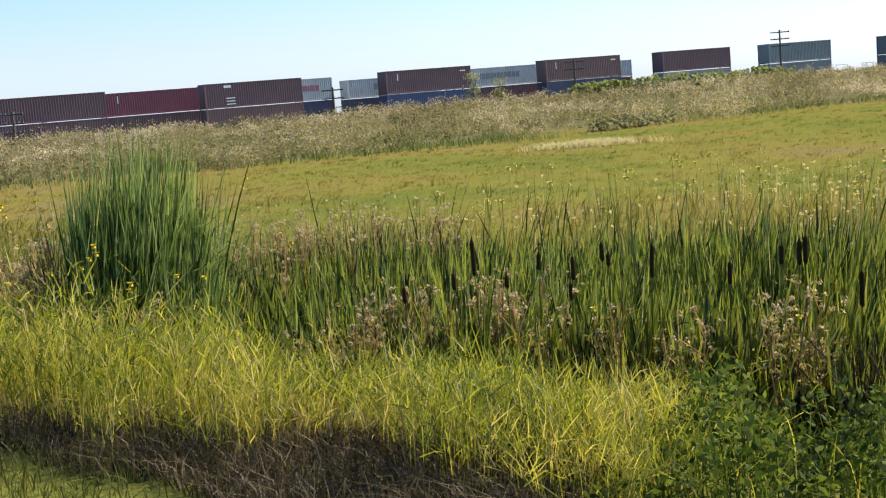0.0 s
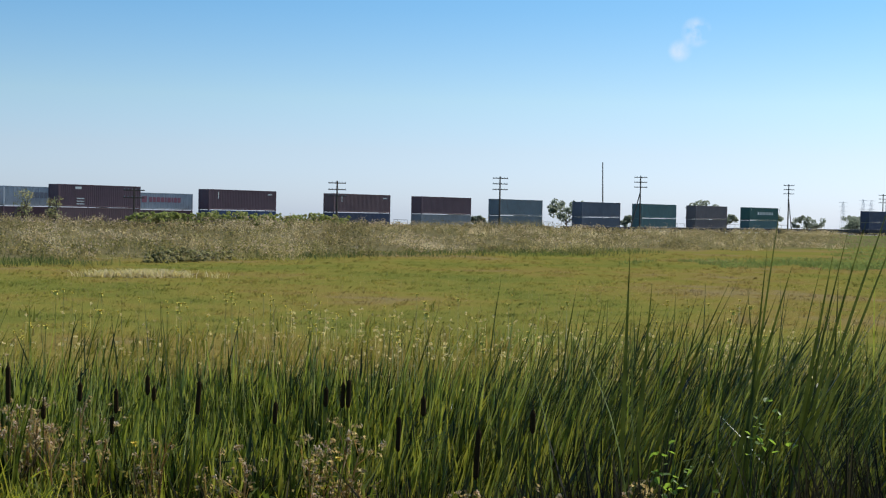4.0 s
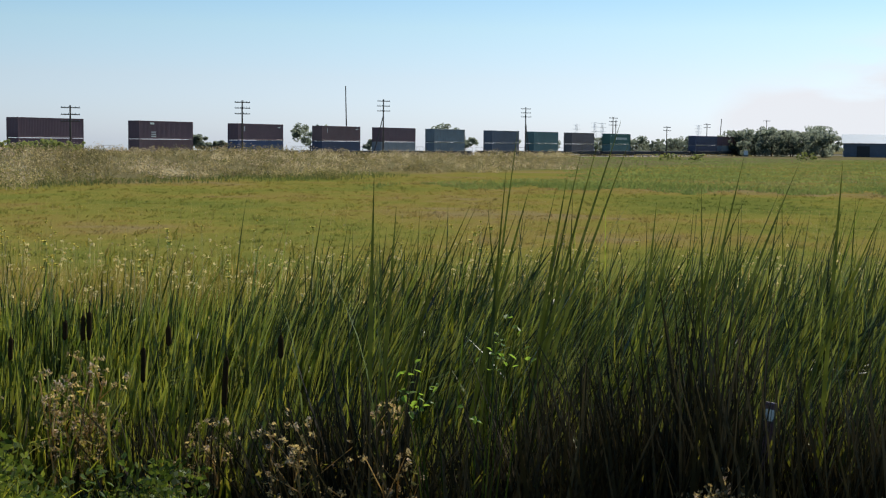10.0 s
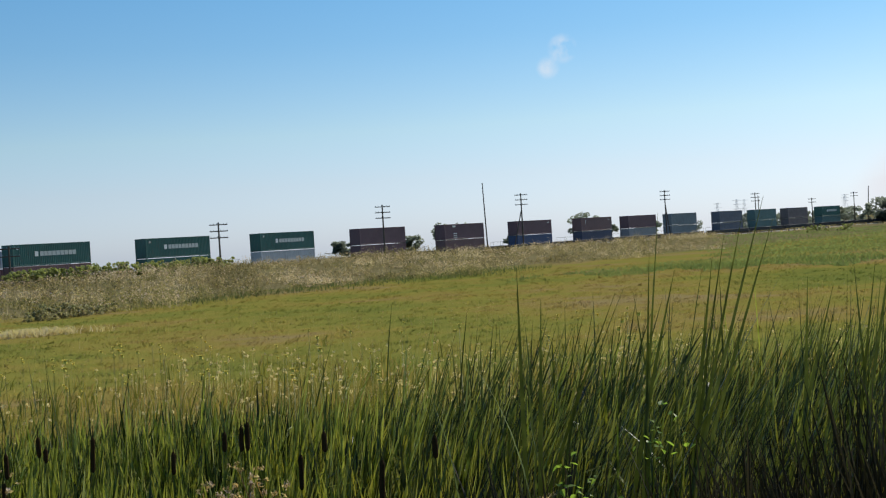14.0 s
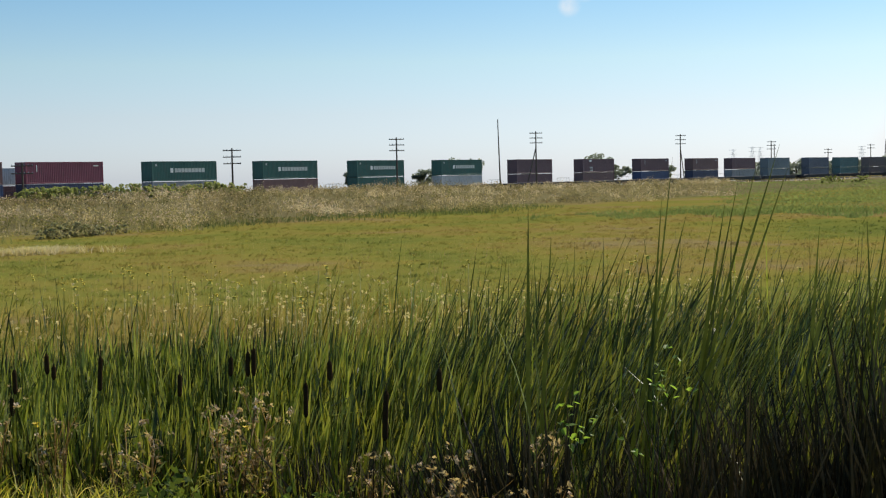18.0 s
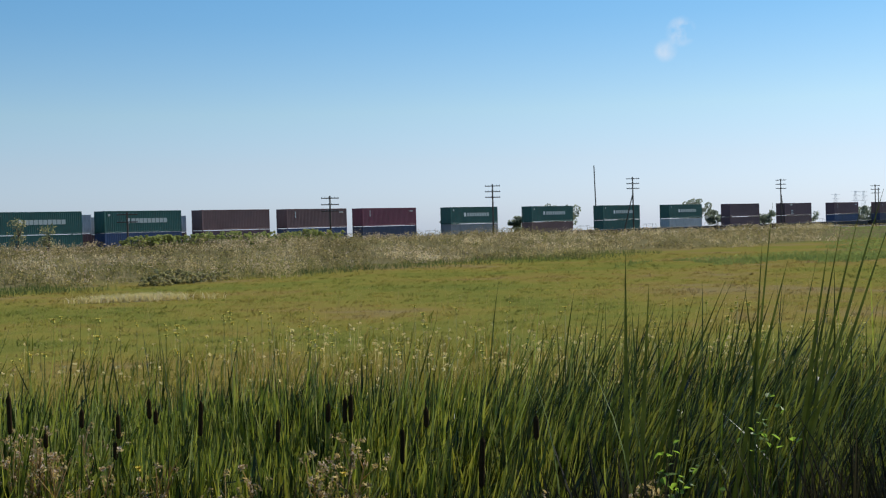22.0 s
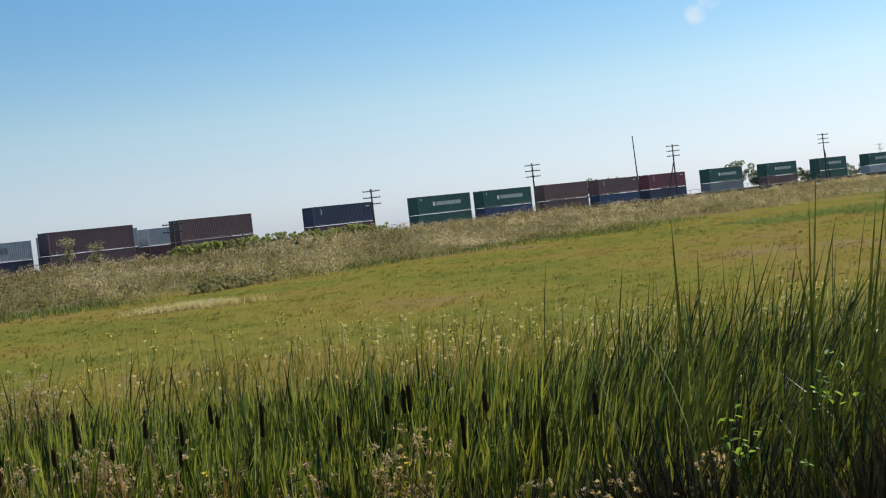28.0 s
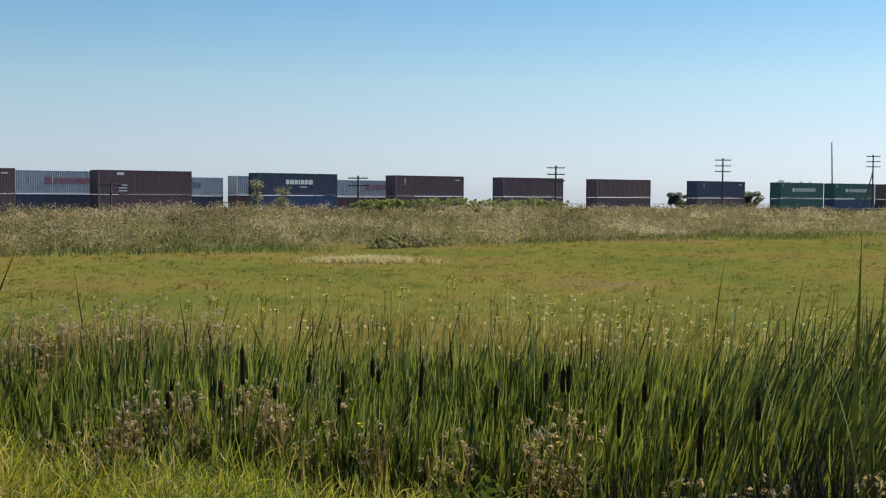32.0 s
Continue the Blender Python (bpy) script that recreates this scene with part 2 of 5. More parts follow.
TALL_LEAF = leaf_material("tall_cattail_leaf", [(0.022, 0.030, 0.006), (0.055, 0.068, 0.013), (0.125, 0.135, 0.030)], 0.16, 0.9, (2.2, 2.2, 0.9), 0.45, 0.9, 0.8, 1.6, 0.25)
# dead-grass brown, its dark end painted for the shade below the tall grass
SHADE_THATCH = leaf_material("shade_brown_thatch", [(0.03, 0.022, 0.013), (0.07, 0.05, 0.03), (0.16, 0.115, 0.065)], 0.15, 1.2, own=1.0, shine=0.1)
UNDERGROWTH = leaf_material("undergrowth_leaf", [(0.020, 0.032, 0.007), (0.058, 0.080, 0.015), (0.16, 0.18, 0.032)], 0.3, 2.0, gloss=0.7, own=1.1, shine=0.08)
# dead-leaf brown taken near black: the shade inside the stand is in the colour
DEAD_SHADED = leaf_material("shaded_dead_leaf", [(0.014, 0.013, 0.008), (0.032, 0.026, 0.015), (0.10, 0.075, 0.045)], 0.05, 0.8, own=1.0, shine=0.1)
LUSH = leaf_material("lush_yellow_green_grass", [(0.045, 0.06, 0.012), (0.115, 0.13, 0.018), (0.24, 0.235, 0.026), (0.36, 0.31, 0.05), (0.46, 0.34, 0.14)], 0.43, 1.3, (2.1, 2.1, 1.1), own=0.9, patchy=1.9, fine=0.6)
SHORT = leaf_material("mown_grass_blade", [(0.05, 0.055, 0.014), (0.10, 0.10, 0.025), (0.16, 0.13, 0.05)], 0.3, 0.9, shine=0.1)
MEADOW = leaf_material("meadow_sedge", TURF, 0.42, 0.06, (1.25, 1.3, 1.3), gloss=0.9, own=0.08, patchy=2.6, fine=1.1, shine=0.02, soft=0.93)
SEDGE = leaf_material("tall_meadow_sedge", [(0.09, 0.10, 0.02), (0.16, 0.16, 0.033), (0.24, 0.20, 0.05), (0.32, 0.235, 0.10)], 0.4, 0.3, (1.7, 1.6, 1.0), gloss=0.8, own=0.8, patchy=1.6, fine=0.8, shine=0.05, soft=0.3)
SEED = leaf_material("seed_stalk", [(0.17, 0.15, 0.055), (0.26, 0.20, 0.09), (0.36, 0.28, 0.16)], 0.35, 0.2, shine=0.05, soft=0.75)
STRAW = leaf_material("dry_straw", [(0.38, 0.30, 0.17), (0.52, 0.44, 0.28), (0.46, 0.38, 0.23)], 0.35, soft=0.6)
WEEDS = leaf_material("bank_weeds", [(0.058, 0.052, 0.028), (0.165, 0.132, 0.076), (0.29, 0.225, 0.155), (0.49, 0.395, 0.325)], 0.4, 0.14, gloss=0.9, own=0.25, patchy=2.2, fine=2.2, shine=0.05, soft=0.4)
FOOT = leaf_material("foot_of_bank_grass", [(0.055, 0.075, 0.026), (0.09, 0.11, 0.036), (0.16, 0.16, 0.055)], 0.35, 0.1, (1.9, 1.9, 1.6), gloss=0.8, own=0.3, fine=0.5, shine=0.03, soft=0.6)
GREEN_WEEDS = leaf_material("green_bank_weeds", [(0.056, 0.054, 0.026), (0.13, 0.118, 0.054), (0.22, 0.182, 0.098), (0.40, 0.315, 0.225)], 0.4, 0.17, gloss=0.9, own=0.25, patchy=2.0, fine=2.2, shine=0.05, soft=0.4)
REEDBED = leaf_material("green_reed_bed", [(0.145, 0.19, 0.052), (0.175, 0.21, 0.058), (0.21, 0.22, 0.068)], 0.42, 0.05, (1.3, 1.35, 1.3), gloss=0.8, own=0.1, fine=0.4, shine=0.03, soft=0.95)
REED_EDGE = leaf_material("dark_reed_edge", [(0.115, 0.165, 0.045), (0.14, 0.185, 0.052), (0.17, 0.20, 0.06)], 0.4, 0.08, (1.4, 1.4, 1.3), gloss=0.8, own=0.2, fine=0.4, shine=0.03, soft=0.9)
SHRUB = leaf_material("shrub_leaf", [(0.13, 0.155, 0.06), (0.18, 0.20, 0.08), (0.24, 0.25, 0.11)], 0.5, 0.8, (2.4, 2.4, 1.4), soft=0.8)
BUSH_DARK = leaf_material("dull_bush_leaf", [(0.12, 0.125, 0.07), (0.18, 0.175, 0.10), (0.36, 0.30, 0.22)], 0.5, 0.8, soft=0.7)
# far tree green, greyed and lightened to carry the haze in its colour
HAZED_LEAF = leaf_material("hazed_tree_leaf", [(0.135, 0.158, 0.125), (0.17, 0.192, 0.15), (0.21, 0.23, 0.18)], 0.45, 0.12, (2.2, 2.2, 2.0), shine=0.03, soft=0.85)
BURDOCK = leaf_material("dark_broad_leaf", [(0.020, 0.036, 0.008), (0.050, 0.078, 0.016), (0.12, 0.16, 0.035)], 0.32, 3.0, shine=0.2)
BROAD = leaf_material("broad_green_leaf", [(0.06, 0.12, 0.02), (0.12, 0.2, 0.03), (0.2, 0.26, 0.05)], 0.5, 3.0)
BARK = plain("bark", (0.06, 0.045, 0.035), 0.9)
HEAD = plain("cattail_seed_head", (0.034, 0.020, 0.009), 1.0, 0, 0.5, 60)
HEAD.node_tree.nodes["Principled BSDF"].inputs["Specular IOR Level"].default_value = 0.05
DRY = leaf_material("dry_weed", [(0.13, 0.09, 0.048), (0.29, 0.205, 0.12), (0.48, 0.37, 0.25)], 0.45, 2.0, shine=0.05)
FLUFF = leaf_material("seed_fluff", [(0.48, 0.37, 0.27), (0.66, 0.53, 0.42)], 0.45, 2.0, (1.5, 1.4, 1.2), shine=0.03)
PALE_HEAD = leaf_material("pale_seed_head", [(0.46, 0.38, 0.19), (0.62, 0.54, 0.30)], 0.5, 2.0, (1.6, 1.5, 1.2), shine=0.03)
YELLOW_DULL = plain("dull_yellow_flower", (0.42, 0.33, 0.05), 0.8)
YELLOW = plain("yellow_petal", (0.75, 0.5, 0.01), 0.6)
PALE_YELLOW = plain("pale_yellow_petal", (0.80, 0.62, 0.09), 0.8)


# ---- mesh helpers ----
def part(name, bm, mat, parent=None, label=""):
    me = bpy.data.meshes.new(name)
    bm.to_mesh(me)
    bm.free()
    me.materials.append(mat)
    ob = new(name, me)
    if parent is not None:
        ob.parent = parent
    return tagged(ob, label)


def shared(name, me, parent, m=None, label=""):
    ob = new(name, me)
    ob.parent = parent
    if m is not None:
        ob.matrix_local = m
    return tagged(ob, label)


def box(bm, x0, x1, y0, y1, z0, z1, bevel=0.0):
    g = bmesh.ops.create_cube(bm, size=1, matrix=Matrix.Translation(((x0 + x1) / 2, (y0 + y1) / 2, (z0 + z1) / 2)) @ Matrix.Diagonal((x1 - x0, y1 - y0, z1 - z0, 1)))
    if bevel:
        edges = list({e for v in g["verts"] for e in v.link_edges})
        bmesh.ops.bevel(bm, geom=edges, offset=bevel, segments=1, affect="EDGES")


def rod(bm, a, b, r0, r1=None, sides=8):
    a, b = Vector(a), Vector(b)
    r1 = r0 if r1 is None else r1
    m = Matrix.Translation((a + b) / 2) @ (b - a).to_track_quat("Z", "Y").to_matrix().to_4x4()
    bmesh.ops.create_cone(bm, cap_ends=True, segments=sides, radius1=r0, radius2=r1, depth=(b - a).length, matrix=m)


def mesh_from(name, mat, make):
    bm = bmesh.new()
    make(bm)
    me = bpy.data.meshes.new(name)
    bm.to_mesh(me)
    bm.free()
    me.materials.append(mat)
    return me


def quads(name, verts, mat, faces=None):
    """A mesh of loose quads from an array of vertices, four to a quad unless faces are given."""
    verts = np.asarray(verts, dtype=np.float32).reshape(-1, 3)
    faces = np.arange(len(verts), dtype=np.int32).reshape(-1, 4) if faces is None else np.asarray(faces, dtype=np.int32)
    me = bpy.data.meshes.new(name)
    me.vertices.add(len(verts))
    me.vertices.foreach_set("co", verts.ravel())
    me.loops.add(faces.size)
    me.loops.foreach_set("vertex_index", faces.ravel())
    me.polygons.add(len(faces))
    me.polygons.foreach_set("loop_start", np.arange(0, faces.size, 4, dtype=np.int32))
    me.polygons.foreach_set("loop_total", np.full(len(faces), 4, dtype=np.int32))
    me.update(calc_edges=True)
    me.materials.append(mat)
    return me


def blades(base, height, width, lean, rng, segments=3, fold=0.0, facing=None, twist=0.0, stiff=1.3, limber=2.3):
    """Vertices and faces of grass blades: base (n,3), height and width (n), lean (n,2) in metres at the tip."""
    n = len(base)
    t = np.linspace(0, 1, segments + 1)
    turn = rng.uniform(0, math.pi, n) if facing is None else facing
    turn = turn[:, None] + (rng.normal(0, twist, n) if twist else np.zeros(n))[:, None] * t[None, :]
    side = np.stack([np.cos(turn), np.sin(turn), np.zeros_like(turn)], 2)
    bend = (t[None, :] ** rng.uniform(stiff, stiff + limber, n)[:, None])[..., None]
    centre = base[:, None, :] + np.concatenate([lean[:, None, :] * bend, (height[:, None] * (t - fold * t ** 3)[None, :])[..., None]], 2)
    w = width[:, None] * np.maximum(0.06, 1 - t ** 5)[None, :] * 0.5
    left = centre - side * w[..., None]
    right = centre + side * w[..., None]
    verts = np.stack([left, right], 2).reshape(n, -1, 3)
    k = np.arange(segments) * 2
    one = np.stack([k, k + 1, k + 3, k + 2], 1)
    faces = one[None] + (np.arange(n) * 2 * (segments + 1))[:, None, None]
    return verts.reshape(-1, 3), faces.reshape(-1, 4)


WIND = np.array([0.9, 0.25])


def strips(base, way, length, width, rng, segments=4, droop=None, twist=0.0, kink=0.0, taper=3.0, curve=None):
    """Vertices and faces of leaves that start at base (n,3) along way (n,3); a share of them is folded over."""
    n = len(base)
    way = way / np.linalg.norm(way, axis=1)[:, None]
    t = np.linspace(0, 1, segments + 1)
    droop = np.zeros(n) if droop is None else droop
    fall = np.zeros((n, segments + 1, 3))
    fall[..., 2] = -droop[:, None] * length[:, None] * t[None, :] ** 2
    if curve is not None:
        fall[..., :2] += (curve * length)[:, None, None] * WIND * (t ** 2.5)[None, :, None]
    reach = np.repeat(t[None, :], n, 0)
    over = np.zeros_like(reach)
    if kink:
        at_t = np.where(rng.uniform(0, 1, n) < kink, rng.uniform(0.55, 0.85, n), 2.0)[:, None]
        over = np.maximum(reach - at_t, 0)
        reach = np.minimum(reach, at_t)
    aside = np.concatenate([way[:, :2] + WIND * rng.uniform(0.2, 1.0, n)[:, None] + rng.normal(0, 0.35, (n, 2)), rng.uniform(-0.6, 0.7, (n, 1))], 1)
    aside /= np.linalg.norm(aside, axis=1)[:, None]
    centre = base[:, None, :] + (way[:, None, :] * reach[..., None] + aside[:, None, :] * over[..., None]) * length[:, None, None] + fall
    a = np.cross(way, rng.normal(size=(n, 3)))
    a /= np.linalg.norm(a, axis=1)[:, None]
    b = np.cross(way, a)
    turn = (rng.normal(0, twist, n) if twist else np.zeros(n))[:, None] * t[None, :]
    side = a[:, None, :] * np.cos(turn)[..., None] + b[:, None, :] * np.sin(turn)[..., None]
    w = width[:, None] * np.clip((1 - t) * taper + 0.07, 0, 1)[None, :] * 0.5
    verts = np.stack([centre - side * w[..., None], centre + side * w[..., None]], 2).reshape(-1, 3)
    k = np.arange(segments) * 2
    faces = np.stack([k, k + 1, k + 3, k + 2], 1)[None] + (np.arange(n) * 2 * (segments + 1))[:, None, None]
    return verts, faces.reshape(-1, 4)


def polar(az0, az1, r0, r1, n, rng, power=1.0):
    """Points in a wedge round the standing place, evenly over the bearing, denser towards r0 for power > 1."""
    az = np.radians(rng.uniform(az0, az1, n))
    r = r0 + (r1 - r0) * rng.uniform(0, 1, n) ** power
    return np.stack([r * np.sin(az), r * np.cos(az)], 1)


# ---- the lie of the land ----
AWAY = 144.30
BEND_AT, BEND = 100.0, -0.000319
RAIL_TOP = 0.30
CT, ST = math.cos(radians(TURN)), math.sin(radians(TURN))


def on_track(s, off=0.0, z=0.0):
    """World pose on the railway, s metres along it, off metres to the far side."""
    sp = max(s - BEND_AT, 0.0)
    th = BEND * sp
    x = min(s, BEND_AT) + (math.sin(th) / BEND if sp else 0.0)
    y = (1 - math.cos(th)) / BEND if sp else 0.0
    x, y = x - off * math.sin(th), AWAY + y + off * math.cos(th)
    return pose(x * CT + y * ST, -x * ST + y * CT, z, 0, 0, -TURN + math.degrees(th))


SHOULDER = radians(17)


def smooth(a, b, v):
    u = np.clip((v - a) / (b - a), 0, 1)
    return u * u * (3 - 2 * u)


def land(x, y):
    """Height of the ground."""
    x, y = np.asarray(x, float), np.asarray(y, float)
    n = x * math.sin(SHOULDER) + y * math.cos(SHOULDER)
    m = n + 2.4 * smooth(0.4, 2.6, x)
    z = 1.55 - 1.0 * smooth(4.6, 8.0, m) - 0.55 * smooth(8.0, 10.5, m)
    p = x * ST + y * CT
    s = x * CT - y * ST
    crest = 1 - 0.35 * smooth(110, 150, s) - 0.65 * smooth(180, 250, s)
    z = z + crest * (1.55 * smooth(66, 92, p) - 1.4 * smooth(112, 134, p))
    bed = smooth(134, 138.5, p + 0.000160 * np.maximum(s - 100, 0) ** 2) * (1 - smooth(172, 180, p)) * (1 - smooth(600, 800, s))
    z = np.where(n > 11, z * (1 - bed) + (RAIL_TOP - 0.42) * bed, z)
    far = np.hypot(x, y)
    z = z - 0.0132 * np.maximum(far - 195, 0) * (1 - smooth(25, 33, np.degrees(np.arctan2(x, np.maximum(y, 1e-6))))) * smooth(165, 190, p)
    wave = 0.05 * np.sin(x * 0.31 + 1.3) * np.sin(y * 0.27) + 0.12 * np.sin(x * 0.045) * np.sin(y * 0.05 + 2)
    return z + wave * smooth(12, 25, n) * (1 - bed)


def build_ground():
    rings = np.concatenate([[0.0], np.arange(1, 14, 0.5), np.arange(14, 60, 2), np.arange(60, 200, 2.5), np.geomspace(200, 4600, 40)])
    az = np.radians(np.concatenate([np.arange(-50, 60, 1.0), np.arange(60, 310, 10.0)]))
    R, A = np.meshgrid(rings, az, indexing="ij")
    X, Y = R * np.sin(A), R * np.cos(A)
    verts = np.stack([X, Y, land(X, Y)], 2).reshape(-1, 3)
    nr, na = len(rings), len(az)
    i, j = np.meshgrid(np.arange(nr - 1), np.arange(na), indexing="ij")
    k = (j + 1) % na
    faces = np.stack([i * na + j, (i + 1) * na + j, (i + 1) * na + k, i * na + k], 2).reshape(-1, 4)
    me = quads("ground", verts, EARTH, faces[:, ::-1])
    me.polygons.foreach_set("use_smooth", np.ones(len(me.polygons), dtype=bool))
    tagged(new("ground", me), "prairie ground sloping from a road shoulder to a wet meadow", "ground", kind="structure")


build_ground()


# ---- railway ----
def build_track(off, s0, s1, name):
    root = tagged(new(name), "railway track of steel rails on a stone ballast bed", "railway track", kind="structure")
    step = 12.0
    n = int((s1 - s0) / step)
    sections = {"ballast": [(-2.4, -0.44), (-1.5, -0.2), (1.5, -0.2), (2.4, -0.44)]}
    for a in (-0.7535, 0.7175):
        sections.setdefault("rail", []).append(a)
    poses = [on_track(s0 + step * i, off, RAIL_TOP) for i in range(n + 1)]
    ring = [[p @ Vector((0, y, z)) for y, z in sections["ballast"]] for p in poses]
    v = np.array([[tuple(c) for c in r] for r in ring])
    q = np.stack([np.stack([v[:-1, k], v[1:, k], v[1:, k + 1], v[:-1, k + 1]], 1) for k in range(3)], 1)
    shared("ballast_bed", quads("ballast_bed", q, BALLAST), root)
    for a in sections["rail"]:
        prof = [(a, -0.17), (a, 0.0), (a + 0.07, 0.0), (a + 0.07, -0.17)]
        v = np.array([[tuple(p @ Vector((0, y, z))) for y, z in prof] for p in poses])
        q = np.stack([np.stack([v[:-1, k], v[1:, k], v[1:, k + 1], v[:-1, k + 1]], 1) for k in range(3)], 1)
        shared("rail", quads("rail", q, RAIL), root)


build_track(0.0, -120, 640, "track_main")
build_track(8.0, -160, 130, "track_siding")


# ---- containers and cars ----
def side_sheet(length, height, pitch=0.28, depth=0.026):
    """One corrugated side wall, the near one."""
    xs, ys = [], []
    n = int(length / pitch)
    p = length / n
    for i in range(n):
        for f, d in ((0.0, 0), (0.25, 0), (0.38, 1), (0.87, 1)):
            xs.append(-length / 2 + (i + f) * p)
            ys.append(d * depth)
    xs.append(length / 2)
    ys.append(0)
    xs, ys = np.array(xs), np.array(ys)
    lo = np.stack([xs, ys - 1.207, np.full_like(xs, 0.16)], 1)
    hi = np.stack([xs, ys - 1.207, np.full_like(xs, height - 0.1)], 1)
    v = np.concatenate([lo, hi])
    k, m = np.arange(len(xs) - 1), len(xs)
    return v, np.stack([k, k + 1, k + 1 + m, k + m], 1)


MESHES = {}


def container_meshes(colour, length, height):
    key = (colour, length, height)
    if key in MESHES:
        return MESHES[key]
    mat, h = PAINT[colour], length / 2
    d = {}
    v, f = side_sheet(length - 0.3, height)
    d["side_wall"] = quads("side_wall", v, mat, f)
    v, f = side_sheet(2.2, height)
    d["end_wall"] = quads("end_wall", v + np.array([0, 1.207, 0]), mat, f)

    def door(bm):
        box(bm, -0.03, 0.03, 0.01, 1.13, 0.16, height - 0.12, 0.01)
        for x in (0.3, 0.8):
            rod(bm, (0.05, x, 0.2), (0.05, x, height - 0.16), 0.02, sides=6)
            for z in (0.5, 1.2, height - 0.5):
                box(bm, 0.03, 0.06, x - 0.06, x + 0.06, z - 0.03, z + 0.03)
    d["door"] = mesh_from("door", mat, door)

    def roof(bm):
        box(bm, -h + 0.1, h - 0.1, -1.15, 1.15, height - 0.05, height - 0.02)
    d["roof"] = mesh_from("roof", mat, roof)
    d["floor_pan"] = mesh_from("floor_pan", STEEL, lambda bm: box(bm, -h + 0.1, h - 0.1, -1.12, 1.12, 0.1, 0.16))
    d["post"] = mesh_from("corner_post", mat, lambda bm: box(bm, -0.09, 0.09, -0.08, 0.08, 0.11, height - 0.11, 0.012))
    d["top_rail"] = mesh_from("top_rail", mat, lambda bm: box(bm, -h + 0.17, h - 0.17, -0.04, 0.04, height - 0.115, height - 0.005, 0.01))
    d["bottom_rail"] = mesh_from("bottom_rail", mat, lambda bm: box(bm, -h + 0.17, h - 0.17, -0.045, 0.045, 0.03, 0.18, 0.01))
    d["header"] = mesh_from("end_header", mat, lambda bm: box(bm, -0.07, 0.07, -1.06, 1.06, -0.05, 0.05, 0.01))
    d["casting"] = mesh_from("corner_casting", mat, lambda bm: box(bm, -0.09, 0.09, -0.082, 0.082, -0.059, 0.059, 0.015))
    MESHES[key] = d
    return d


def bars(parent, x0, widths, z, tall, mat, gap=0.12, y=-1.222, name="lettering_bar"):
    """A line of writing as plain bars."""
    x = x0
    for w in widths:
        part(name, mesh_bm(lambda bm: box(bm, x, x + w, y - 0.004, y + 0.004, z, z + tall)), mat, parent)
        x += w + gap


def mesh_bm(make):
    bm = bmesh.new()
    make(bm)
    return bm


LOCK = mesh_from("twist_lock", STEEL, lambda bm: box(bm, -0.05, 0.05, -0.05, 0.05, -0.046, 0.002, 0.01))


def container(colour, label, m, length=12.19, height=2.896, marks=None, group="", locks=False):
    root = tagged(new("shipping_container"), label, "shipping container", group)
    root.matrix_world = m
    d, h = container_meshes(colour, length, height), length / 2
    shared("side_wall", d["side_wall"], root)
    shared("side_wall", d["side_wall"], root, pose(0, 0, 0, 0, 0, 180))
    shared("end_wall", d["end_wall"], root, pose(-h + 0.04, 0, 0, 0, 0, -90))
    shared("door", d["door"], root, pose(h - 0.05, 0, 0))
    shared("door", d["door"], root, pose(h - 0.05, -1.14, 0))
    shared("roof", d["roof"], root)
    shared("floor_pan", d["floor_pan"], root)
    for x in (-h + 0.09, h - 0.09):
        for y in (-1.139, 1.139):
            shared("corner_post", d["post"], root, pose(x, y, 0))
            for z in (0.059, height - 0.059):
                shared("corner_casting", d["casting"], root, pose(x, y, z))
        for z in (0.06, height - 0.06):
            shared("end_header", d["header"], root, pose(x, 0, z))
    for y in (-1.178, 1.178):
        shared("top_rail", d["top_rail"], root, pose(0, y, 0))
        shared("bottom_rail", d["bottom_rail"], root, pose(0, y, 0))
    if locks:
        for x in (-h + 0.09, h - 0.09):
            for y in (-1.139, 1.139):
                shared("twist_lock", LOCK, root, pose(x, y, 0))
    if marks == "line":
        bars(root, -2.75, (0.52,), height * 0.43, 0.66, MARK)
        bars(root, -1.95, (0.55, 0.52, 0.55, 0.55, 0.57, 0.55, 0.55, 0.55, 0.55), height * 0.44, 0.6, MARK_DULL, 0.09)
        bars(root, -h + 0.6, (0.3,), height * 0.76, 0.3, MARK_DULL)
    if marks == "block":
        bars(root, -1.9, (0.5, 0.6, 0.5, 0.25, 0.5, 0.5, 0.65), height * 0.5, 0.6, MARK, 0.1)
        bars(root, 0.2, (1.1,), height * 0.36, 0.12, MARK)
    if marks == "red":
        bars(root, -1.6, (0.8,), height * 0.42, 0.9, MARK_RED)
        bars(root, -0.4, (0.5, 0.55, 0.6, 0.55, 0.3, 0.6, 0.25, 0.55, 0.55), height * 0.45, 0.7, MARK_RED, 0.12)
    if marks == "grey":
        bars(root, -3.0, (0.45, 0.5, 0.5, 0.45, 0.3, 0.5, 0.4, 0.5, 0.5, 0.5, 0.5), height * 0.42, 0.75, MARK_GREY, 0.14)
    if marks == "corner":
        bars(root, -h + 2.4, (0.9,), height * 0.8, 0.3, MARK)
        for z in (0.36, 0.24, 0.12):
            bars(root, -h + 2.6, (1.1,), height * z, 0.12, MARK)
    if marks == "small":
        bars(root, h - 1.6, (0.8,), height * 0.78, 0.14, MARK)
        bars(root, -h + 1.6, (0.12,), height * 0.55, 0.9, MARK)
    return root


